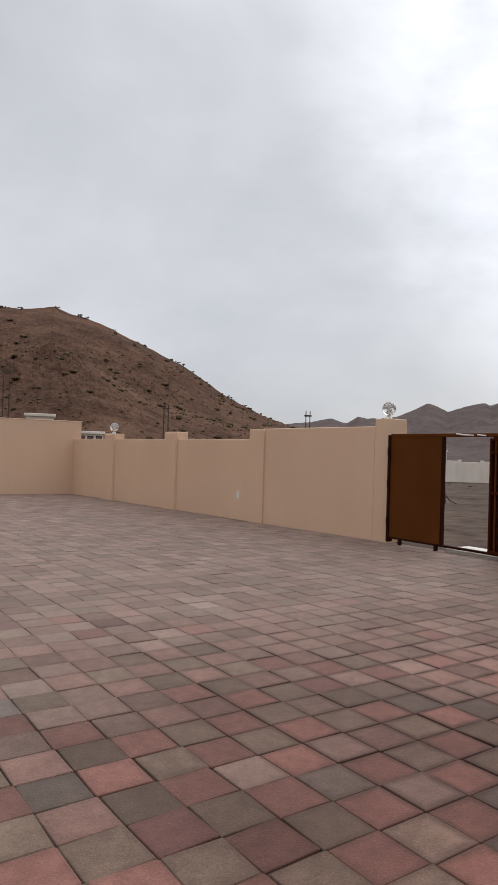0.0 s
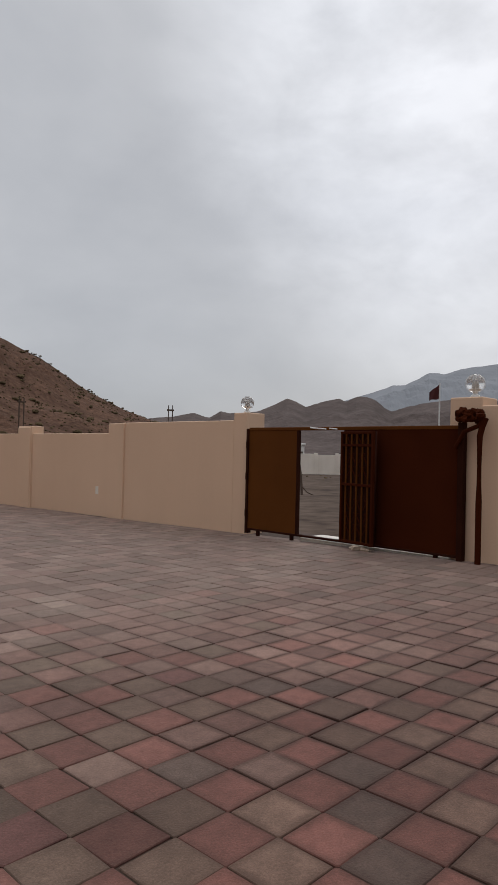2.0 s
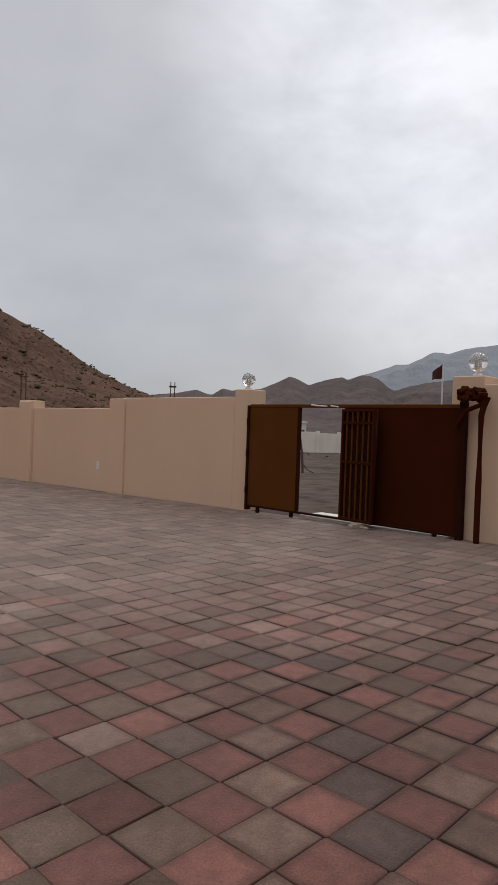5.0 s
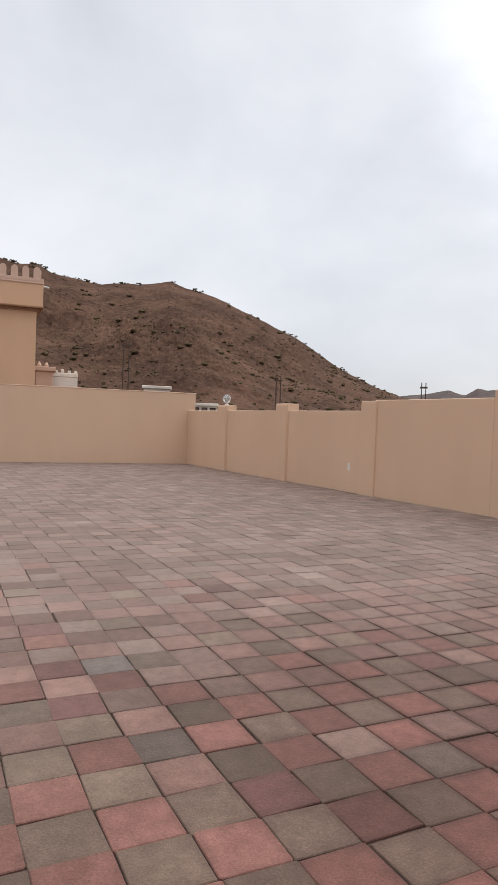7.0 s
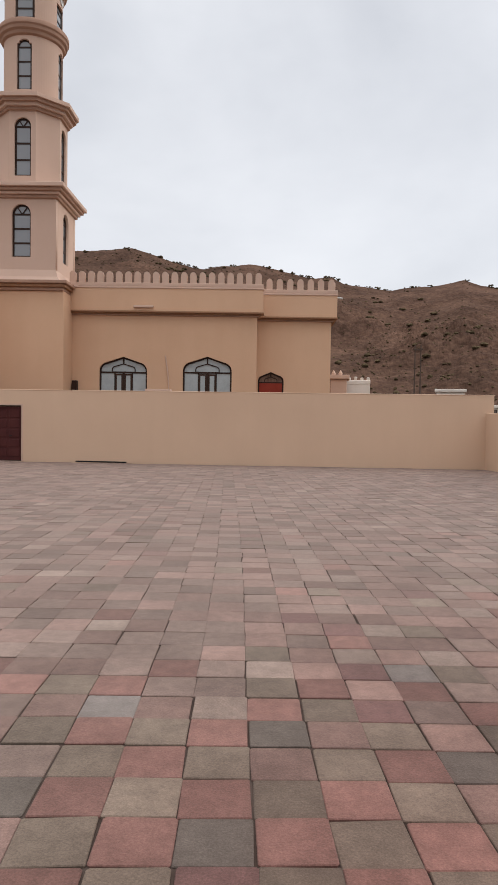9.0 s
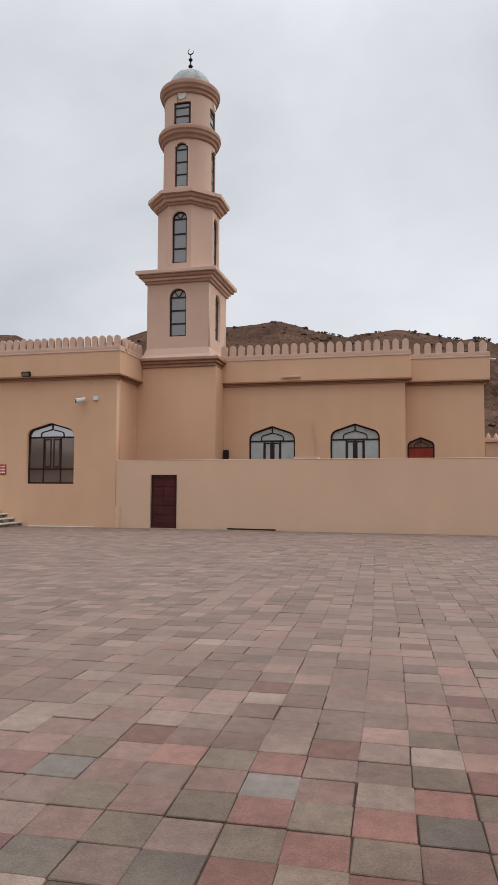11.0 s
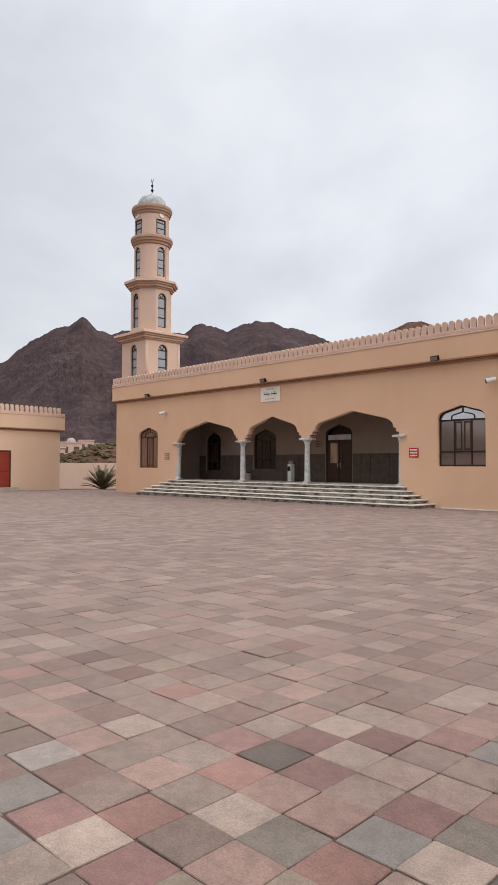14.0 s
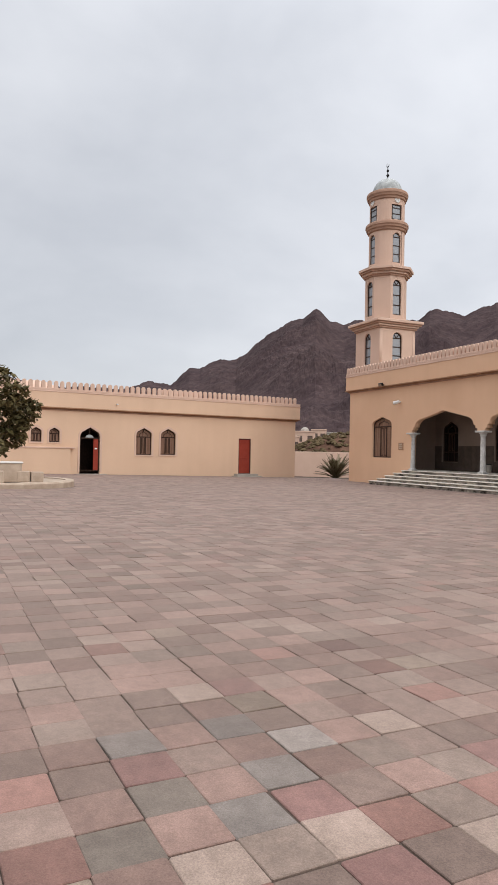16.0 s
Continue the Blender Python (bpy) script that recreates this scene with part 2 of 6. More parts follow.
RANGE_FAR2 = material("hazed_spur_rock", [(0.15, 0.16, 0.185), (0.18, 0.19, 0.215)], scale=0.004, fine=0.02, rough=0.95, bump=0.0, spec=0.03)
SHRUB = material("dry_desert_shrub", [(0.072, 0.052, 0.028), (0.115, 0.083, 0.046)], scale=0.6, fine=4, rough=0.9, bump=0.0, vary=0.25, island=True, spec=0.03)
LEAF = material("dark_green_leaf", [(0.062, 0.055, 0.022), (0.145, 0.112, 0.050)], scale=1.2, fine=9, rough=0.6, bump=0.0, vary=0.4, island=True)
PALM = material("grey_green_palm_frond", [(0.100, 0.080, 0.042), (0.18, 0.148, 0.085)], scale=2, fine=12, rough=0.6, bump=0.0, vary=0.3, island=True)
BARK = material("grey_brown_bark", [(0.07, 0.055, 0.04), (0.13, 0.10, 0.075)], scale=5, fine=40, rough=0.95, stretch=(4, 4, 0.7))
def mottle(m, layers):
    """Multiplies a material's colour by noises: (scale, darkest, lightest, noise from, noise to)."""
    nt = m.node_tree
    b = nt.nodes["Principled BSDF"]
    base = b.inputs["Base Color"].links[0].from_socket
    geo = nt.nodes.new("ShaderNodeNewGeometry")
    for scale, lo_f, hi_f, p0, p1 in layers:
        n = nt.nodes.new("ShaderNodeTexNoise")
        n.inputs["Scale"].default_value, n.inputs["Detail"].default_value, n.inputs["Roughness"].default_value = scale, 7, 0.62
        nt.links.new(geo.outputs["Position"], n.inputs["Vector"])
        mr = nt.nodes.new("ShaderNodeMapRange")
        for k, v in ((1, p0), (2, p1), (3, lo_f), (4, hi_f)):
            mr.inputs[k].default_value = v
        nt.links.new(n.outputs[0], mr.inputs[0])
        base = scaled(nt, base, mr.outputs[0])
    nt.links.new(base, b.inputs["Base Color"])
    return m


def scaled(nt, color, factor):
    sc = nt.nodes.new("ShaderNodeVectorMath")
    sc.operation = "SCALE"
    nt.links.new(color, sc.inputs[0])
    nt.links.new(factor, sc.inputs["Scale"])
    return sc.outputs[0]


def math_node(nt, op, a, b=None, c=None):
    n = nt.nodes.new("ShaderNodeMath")
    n.operation = op
    for k, v in enumerate((a, b, c)):
        if v is None:
            continue
        if isinstance(v, (int, float)):
            n.inputs[k].default_value = v
        else:
            nt.links.new(v, n.inputs[k])
    return n.outputs[0]


def edge_grime_and_light(m, island):
    """Dirt washed into the joints has stained the pavers' rims, most of all towards the gate. Sheen and uneven light
    are painted in too.
    """
    nt = m.node_tree
    b = nt.nodes["Principled BSDF"]
    base = b.inputs["Base Color"].links[0].from_socket
    geo = nt.nodes.new("ShaderNodeNewGeometry")
    own = nt.nodes.new("ShaderNodeUVMap")
    own.uv_map = "across"
    sep = nt.nodes.new("ShaderNodeSeparateXYZ")
    nt.links.new(own.outputs[0], sep.inputs[0])
    # grazing sheen put into the colour: pavers pale with distance from the viewer
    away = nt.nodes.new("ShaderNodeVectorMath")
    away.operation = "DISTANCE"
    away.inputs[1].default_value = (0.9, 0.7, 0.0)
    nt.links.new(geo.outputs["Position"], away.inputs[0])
    sheen_mask = nt.nodes.new("ShaderNodeMapRange")
    sheen_mask.interpolation_type = "SMOOTHSTEP"
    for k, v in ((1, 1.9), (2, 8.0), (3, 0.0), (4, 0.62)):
        sheen_mask.inputs[k].default_value = v
    nt.links.new(away.outputs["Value"], sheen_mask.inputs[0])
    with_sheen = nt.nodes.new("ShaderNodeMix")
    with_sheen.data_type = "RGBA"
    nt.links.new(sheen_mask.outputs[0], with_sheen.inputs[0])
    nt.links.new(base, with_sheen.inputs[6])
    with_sheen.inputs[7].default_value = (0.174, 0.131, 0.109, 1)
    # worn pavers stay lighter or darker than their neighbours
    luck = nt.nodes.new("ShaderNodeMapRange")
    luck.inputs[3].default_value, luck.inputs[4].default_value = 0.80, 1.22
    rnd = geo.outputs["Random Per Island"] if island else nt.nodes.new("ShaderNodeObjectInfo").outputs["Random"]
    nt.links.new(math_node(nt, "FRACT", math_node(nt, "MULTIPLY", rnd, 7.31)), luck.inputs[0])
    base = scaled(nt, with_sheen.outputs[2], luck.outputs[0])
    rim = None
    for k in (0, 1):
        f = math_node(nt, "ABSOLUTE", math_node(nt, "SUBTRACT", sep.outputs[k], 0.5))
        rim = f if rim is None else math_node(nt, "MAXIMUM", rim, f)
    n = nt.nodes.new("ShaderNodeTexNoise")
    n.inputs["Scale"].default_value, n.inputs["Detail"].default_value = 4.5, 6
    nt.links.new(geo.outputs["Position"], n.inputs["Vector"])
    wob = math_node(nt, "MULTIPLY_ADD", n.outputs[0], 0.24, rim)
    mr = nt.nodes.new("ShaderNodeMapRange")
    mr.interpolation_type = "SMOOTHSTEP"
    for k, v in ((1, 0.44), (2, 0.61), (3, 0.0), (4, 1.0)):
        mr.inputs[k].default_value = v
    nt.links.new(wob, mr.inputs[0])
    sp = nt.nodes.new("ShaderNodeSeparateXYZ")
    nt.links.new(geo.outputs["Position"], sp.inputs[0])
    n2 = nt.nodes.new("ShaderNodeTexNoise")
    n2.inputs["Scale"].default_value, n2.inputs["Detail"].default_value = 0.7, 4
    nt.links.new(geo.outputs["Position"], n2.inputs["Vector"])
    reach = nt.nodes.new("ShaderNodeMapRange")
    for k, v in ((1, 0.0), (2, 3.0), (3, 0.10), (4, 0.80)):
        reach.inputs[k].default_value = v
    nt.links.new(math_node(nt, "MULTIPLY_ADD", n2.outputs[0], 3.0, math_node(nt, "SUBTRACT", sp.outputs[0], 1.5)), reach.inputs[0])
    # light level put into the colour: gate side darker and redder, rest lighter
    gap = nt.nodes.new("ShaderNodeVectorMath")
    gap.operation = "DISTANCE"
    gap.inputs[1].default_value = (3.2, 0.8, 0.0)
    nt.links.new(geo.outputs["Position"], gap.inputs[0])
    dim_and_grime = nt.nodes.new("ShaderNodeMapRange")
    dim_and_grime.interpolation_type = "SMOOTHSTEP"
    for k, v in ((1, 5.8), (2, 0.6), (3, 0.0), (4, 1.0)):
        dim_and_grime.inputs[k].default_value = v
    nt.links.new(math_node(nt, "MULTIPLY_ADD", n2.outputs[0], -1.8, math_node(nt, "ADD", gap.outputs["Value"], 0.9)), dim_and_grime.inputs[0])
    rim_grime = math_node(nt, "MULTIPLY", reach.outputs[0], math_node(nt, "MULTIPLY_ADD", dim_and_grime.outputs[0], 0.8, 0.2))
    keep = math_node(nt, "SUBTRACT", 1.0, math_node(nt, "MULTIPLY", mr.outputs[0], rim_grime))
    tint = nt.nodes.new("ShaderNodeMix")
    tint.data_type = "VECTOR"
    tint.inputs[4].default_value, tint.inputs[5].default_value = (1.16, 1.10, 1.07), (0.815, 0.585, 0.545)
    nt.links.new(dim_and_grime.outputs[0], tint.inputs[0])
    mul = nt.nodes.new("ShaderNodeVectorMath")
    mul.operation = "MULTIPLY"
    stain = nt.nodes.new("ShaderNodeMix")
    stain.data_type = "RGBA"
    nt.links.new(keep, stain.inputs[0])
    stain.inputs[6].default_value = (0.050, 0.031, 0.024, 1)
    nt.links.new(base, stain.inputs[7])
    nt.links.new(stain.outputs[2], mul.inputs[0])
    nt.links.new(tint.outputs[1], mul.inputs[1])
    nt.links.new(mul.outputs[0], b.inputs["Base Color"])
    return m


def pale_joints(m):
    """Sandy joints, paler in broad patches to the west and outwards, dark elsewhere."""
    nt = m.node_tree
    b = nt.nodes["Principled BSDF"]
    base = b.inputs["Base Color"].links[0].from_socket
    geo = nt.nodes.new("ShaderNodeNewGeometry")
    sp = nt.nodes.new("ShaderNodeSeparateXYZ")
    nt.links.new(geo.outputs["Position"], sp.inputs[0])
    n = nt.nodes.new("ShaderNodeTexNoise")
    n.inputs["Scale"].default_value, n.inputs["Detail"].default_value = 2.2, 5
    nt.links.new(geo.outputs["Position"], n.inputs["Vector"])
    mr = nt.nodes.new("ShaderNodeMapRange")
    for k, v in ((1, 0.6), (2, -4.0), (3, 0.0), (4, 0.5)):
        mr.inputs[k].default_value = v
    nt.links.new(math_node(nt, "ADD", sp.outputs[0], math_node(nt, "MULTIPLY_ADD", n.outputs[0], 9.0, -4.5)), mr.inputs[0])
    away = nt.nodes.new("ShaderNodeVectorMath")
    away.operation = "DISTANCE"
    away.inputs[1].default_value = (2.2, 0.9, 0.0)
    nt.links.new(geo.outputs["Position"], away.inputs[0])
    out = nt.nodes.new("ShaderNodeMapRange")
    for k, v in ((1, 2.4), (2, 8.0), (3, 0.0), (4, 0.34)):
        out.inputs[k].default_value = v
    nt.links.new(math_node(nt, "MULTIPLY_ADD", n.outputs[0], 3.0, math_node(nt, "SUBTRACT", away.outputs["Value"], 1.5)), out.inputs[0])
    mx = nt.nodes.new("ShaderNodeMix")
    mx.data_type = "RGBA"
    nt.links.new(math_node(nt, "MAXIMUM", mr.outputs[0], out.outputs[0]), mx.inputs[0])
    nt.links.new(base, mx.inputs[6])
    mx.inputs[7].default_value = (0.165, 0.124, 0.101, 1)
    nt.links.new(mx.outputs[2], b.inputs["Base Color"])


pale_joints(BED)


def paver_set(name, lo, hi, vary=0.2):
    out = []
    for s, i in (("", False), ("_far", True)):
        m = material(name + s, [lo, hi], scale=1.6, fine=95, rough=0.78, bump=0.3, vary=vary, island=i, spec=0.14, fine_amount=0.7, dust=0.1)
        out.append(edge_grime_and_light(mottle(m, ((13.0, 0.86, 1.09, 0.38, 0.62), (0.55, 0.86, 1.12, 0.35, 0.65), (170.0, 0.80, 1.19, 0.35, 0.65))), i))
    return out


PAVER_RED = paver_set("red_paver", (0.148, 0.080, 0.065), (0.214, 0.119, 0.098))
PAVER_GREY = paver_set("grey_green_paver", (0.114, 0.090, 0.068), (0.175, 0.141, 0.108))
PAVER_DARK = paver_set("dark_grey_paver", (0.080, 0.068, 0.056), (0.124, 0.107, 0.089))
PAVER_PALE = paver_set("pale_sandy_paver", (0.168, 0.130, 0.105), (0.250, 0.196, 0.162))
# this pink, and the beige below, stand in for sheen on outer pavers
PAVER_SHEEN_PINK = paver_set("sheen_pink_paver", (0.146, 0.095, 0.078), (0.216, 0.145, 0.120), 0.14)
PAVER_BLUE = paver_set("pale_blue_grey_paver", (0.138, 0.124, 0.110), (0.202, 0.182, 0.163))
PAVER_PLUM = paver_set("plum_red_paver", (0.118, 0.066, 0.058), (0.172, 0.098, 0.087))
PAVER_BEIGE = paver_set("sheen_beige_paver", (0.139, 0.101, 0.083), (0.209, 0.155, 0.128), 0.14)
CURTAIN = material("brown_curtained_pane", [(0.15, 0.082, 0.054), (0.25, 0.15, 0.105)], scale=2, fine=20, rough=0.25, bump=0.0, spec=0.25, stretch=(5, 5, 0.3))
mottle(HILL, ((0.035, 0.80, 1.18, 0.38, 0.62), (0.11, 0.84, 1.14, 0.38, 0.62), (0.9, 0.72, 1.2, 0.38, 0.62)))
mottle(RANGE, ((0.03, 0.84, 1.16, 0.38, 0.62), (0.25, 0.82, 1.18, 0.38, 0.62)))
mottle(RANGE_MID, ((0.03, 0.88, 1.12, 0.38, 0.62), (0.25, 0.9, 1.1, 0.38, 0.62)))


# ---- building helpers ----
def part(name, bm, mat, parent=None, label="", m=None, smooth=False):
    me = bpy.data.meshes.new(name)
    bm.to_mesh(me)
    bm.free()
    for one in (mat if isinstance(mat, (list, tuple)) else [mat]):
        me.materials.append(one)
    if smooth:
        me.polygons.foreach_set("use_smooth", [True] * len(me.polygons))
        me.set_sharp_from_angle(angle=radians(35))
    ob = new(name, me)
    if parent:
        ob.parent = parent
    if m:
        ob.matrix_basis = m
    if label:
        ob["label"] = label
    return ob


def again(name, source, parent, m):
    """Another piece on the same mesh."""
    ob = new(name, source.data)
    ob.parent = parent
    ob.matrix_basis = m
    return ob


def thing(name, m, label, category, group="", kind=""):
    ob = new(name)
    ob.matrix_basis = m
    ob.empty_display_size = 0.1
    return tagged(ob, label, category, group, kind)


def box(bm, x0, x1, y0, y1, z0, z1, bevel=0.0, m=None, mi=0):
    r = bmesh.ops.create_cube(bm, size=1.0, matrix=Matrix.Translation(((x0 + x1) / 2, (y0 + y1) / 2, (z0 + z1) / 2)) @ Matrix.Diagonal((x1 - x0, y1 - y0, z1 - z0, 1)))
    vs = r["verts"]
    if bevel:
        edges = list({e for v in vs for e in v.link_edges})
        rb = bmesh.ops.bevel(bm, geom=edges, offset=bevel, segments=1, affect="EDGES")
        vs = [v for v in rb["verts"]] + [v for v in vs if v.is_valid]
        vs = list({v for v in vs})
    if m:
        bmesh.ops.transform(bm, matrix=m, verts=vs)
    if mi:
        for f in {f for v in vs for f in v.link_faces}:
            f.material_index = mi
    return vs


def lathe(bm, profile, segments=24, m=None, flat=False):
    """Turns (radius, z) pairs round the z axis. flat: rotated half a step, so that a face looks along -y."""
    off = math.pi / segments if flat else 0.0
    rings = []
    for r, z in profile:
        rings.append([bm.verts.new((r * math.cos(2 * math.pi * k / segments + off), r * math.sin(2 * math.pi * k / segments + off), z)) for k in range(segments)])
    for a, b in zip(rings, rings[1:]):
        for k in range(segments):
            bm.faces.new((a[k], a[(k + 1) % segments], b[(k + 1) % segments], b[k]))
    bm.faces.new(rings[0][::-1])
    bm.faces.new(rings[-1])
    if m:
        bmesh.ops.transform(bm, matrix=m, verts=[v for ring in rings for v in ring])


def tube(bm, path, radius, segments=8):
    """A round bar along a path, its radius one number or one for each point."""
    rad = radius if isinstance(radius, (list, tuple)) else [radius] * len(path)
    rings = []
    for i, p in enumerate(path):
        p = Vector(p)
        d = Vector(path[min(i + 1, len(path) - 1)]) - Vector(path[max(i - 1, 0)])
        q = d.to_track_quat("Z", "Y")
        rings.append([bm.verts.new(p + q @ Vector((rad[i] * math.cos(2 * math.pi * k / segments), rad[i] * math.sin(2 * math.pi * k / segments), 0))) for k in range(segments)])
    for a, b in zip(rings, rings[1:]):
        for k in range(segments):
            bm.faces.new((a[k], a[(k + 1) % segments], b[(k + 1) % segments], b[k]))
    bm.faces.new(rings[0][::-1])
    bm.faces.new(rings[-1])


def slab(outlines, depth, bevel=0.0):
    """A bmesh of a flat plate with openings: outlines in x and z, the first outside, its front at y = 0 and its back at y = depth."""
    cu = bpy.data.curves.new("outline", "CURVE")
    cu.dimensions, cu.fill_mode, cu.extrude = "2D", "BOTH", depth / 2
    if bevel:
        cu.bevel_depth = bevel
    for pts in outlines:
        s = cu.splines.new("POLY")
        s.points.add(len(pts) - 1)
        for p, (x, z) in zip(s.points, pts):
            p.co = (x, z, 0, 1)
        s.use_cyclic_u = True
    ob = bpy.data.objects.new("outline", cu)
    scene.collection.objects.link(ob)
    me = bpy.data.meshes.new_from_object(ob.evaluated_get(bpy.context.evaluated_depsgraph_get()))
    bpy.data.objects.remove(ob)
    bpy.data.curves.remove(cu)
    bm = bmesh.new()
    bm.from_mesh(me)
    bpy.data.meshes.remove(me)
    bmesh.ops.remove_doubles(bm, verts=bm.verts, dist=0.0005)
    bmesh.ops.transform(bm, matrix=Matrix(((1, 0, 0, 0), (0, 0, -1, depth / 2), (0, 1, 0, 0), (0, 0, 0, 1))), verts=bm.verts)
    bmesh.ops.recalc_face_normals(bm, faces=bm.faces)
    return bm


def rect(x0, x1, z0, z1):
    return [(x0, z0), (x1, z0), (x1, z1), (x0, z1)]


def keel(xc, half, z0, spring, apex, steps=6):
    """An opening with round shoulders and a straight-sided pointed head, anticlockwise from its lower left."""
    h = apex - spring
    right = []
    for k in range(steps + 1):
        t = k / steps
        a, b, c = (half, spring), (half, spring + 0.52 * h), (half * 0.66, spring + 0.64 * h)
        right.append(((1 - t) ** 2 * a[0] + 2 * t * (1 - t) * b[0] + t * t * c[0], (1 - t) ** 2 * a[1] + 2 * t * (1 - t) * b[1] + t * t * c[1]))
    pts = [(-half, z0), (half, z0)] + right + [(0, apex)] + [(-x, z) for x, z in reversed(right)]
    return [(xc + x, z) for x, z in pts]


def round_head(xc, half, z0, spring, steps=10):
    return [(xc - half, z0), (xc + half, z0)] + [(xc + half * math.cos(math.pi * k / steps), spring + half * math.sin(math.pi * k / steps)) for k in range(steps + 1)]


def shrink(pts, d):
    """The outline drawn in by about d on all sides."""
    n = len(pts)
    out = []
    for i, (x, z) in enumerate(pts):
        (xa, za), (xb, zb) = pts[i - 1], pts[(i + 1) % n]
        ta, tb = Vector((x - xa, z - za)), Vector((xb - x, zb - z))
        if ta.length < 1e-6 or tb.length < 1e-6:
            ta = tb = ta + tb
        na, nb = Vector((-ta.y, ta.x)).normalized(), Vector((-tb.y, tb.x)).normalized()
        m = (na + nb)
        m = m / max(m.length_squared / 2, 0.35)
        out.append((x + m.x * d, z + m.y * d))
    return out


def ground_z(x, y):
    """The yard falls gently away from the viewer; far off the land is level."""
    k = min(1.0, 90.0 / max(1.0, math.hypot(x, y)))
    return (0.0041 * x - 0.0154 * y) * k


def keel_window(parent, xc, half, z0, spring, apex, style, m, label):
    """A framed window in a keel opening, in the plane y = 0 of m: style 'leaves' has two door-like leaves between side panes."""
    win = part("window", slab([keel(xc, half, z0, spring, apex), shrink(keel(xc, half, z0, spring, apex), 0.075)], 0.09), FRAME, parent, label, m)
    inner = shrink(keel(xc, half, z0, spring, apex), 0.07)
    bar = spring - 0.04
    low = [(x, z) for x, z in inner if z <= bar] or inner[:2]
    x0, x1 = min(x for x, z in inner), max(x for x, z in inner)
    zb = min(z for x, z in inner)
    part("pane", slab([rect(x0, x1, zb, bar)], 0.012), (CURTAIN if style == "narrow" else FROST if style == "hall" else GLASS_BLACK if style == "porch" else GLASS_DARK), win, "", pose(0, 0.045, 0))
    head = [(x0, bar)] + [(x1, bar)] + [(x, z) for x, z in inner if z > bar]
    part("fanlight", slab([head], 0.012), FROST if style == "hall" else GLASS_BLACK if style == "porch" else CURTAIN if style == "narrow" else GLASS_FAN, win, {"porch": "dark fanlight", "narrow": "brown fanlight"}.get(style, "pale mirroring fanlight"), pose(0, 0.047, 0))
    def rail(xa, xb, ya, yb, za, zb_, bevel=0.006):
        bm = bmesh.new()
        box(bm, xa, xb, ya, yb, za, zb_, bevel)
        part("glazing_bar", bm, FRAME, win)

    rail(x0, x1, 0.01, 0.075, bar - 0.035, bar + 0.035)
    for x in ((-half * 0.36, half * 0.36) if style != "narrow" else (-half * 0.3, half * 0.3)):
        rail(xc + x - 0.03, xc + x + 0.03, 0.012, 0.072, zb, bar)
    rail(xc - 0.028, xc + 0.028, 0.012, 0.072, spring + (apex - spring) * 0.5, apex - 0.07, 0.004)
    if style == "hall":
        rail(xc - 0.05, xc + 0.05, 0.006, 0.074, zb, bar)
    if style in ("leaves", "porch"):
        rail(x0, x1, 0.012, 0.07, zb + 0.55, zb + 0.61)
    # a smaller keel-shaped bar inside the head
    if style != "narrow":
        k = keel(xc, half * 0.5, bar, spring + (apex - spring) * 0.12, spring + (apex - spring) * 0.56)
        part("inner_arch", slab([k, shrink(k, 0.045)], 0.05), FRAME, win, "", pose(0, 0.015, 0))
    else:
        k = keel(xc, half * 0.52, bar, spring + (apex - spring) * 0.1, spring + (apex - spring) * 0.55)
        part("inner_arch", slab([k, shrink(k, 0.04)], 0.05), WOOD, win, "", pose(0, 0.015, 0))
    if style in ("leaves", "porch", "hall", "narrow"):
        for s in (-1, 1):
            a, b = sorted((xc + s * 0.045, xc + s * half * (0.34 if style != "narrow" else 0.28)))
            z_low = zb + (0.64 if style in ("leaves", "porch") else 0.04)
            leaf = part("leaf", slab([rect(a, b, z_low, bar - 0.06), rect(a + 0.06, b - 0.06, z_low + 0.08, bar - 0.13)], 0.04), WOOD, win, "brown wooden leaf frame", pose(0, 0.03, 0))
    return win


def crenels(parent, x0, x1, z, m, master, pitch=0.355):
    """A row of round-topped merlons along the x axis of m."""
    n = int((x1 - x0) / pitch)
    step = (x1 - x0) / n
    for k in range(n):
        again("merlon", master, parent, m @ pose(x0 + (k + 0.5) * step, random.uniform(-0.006, 0.006), z, 0, random.uniform(-1.2, 1.2), 0))


def merlon_master(parent, m, height=0.46, half=0.125, thick=0.15):
    pts = [(-half, -0.04), (half, -0.04)] + [(half * math.cos(math.pi * k / 8), height - half * 1.1 + half * 1.1 * math.sin(math.pi * k / 8)) for k in range(9)]
    return part("merlon", slab([pts], thick), PLASTER_PALE, parent, "", m)


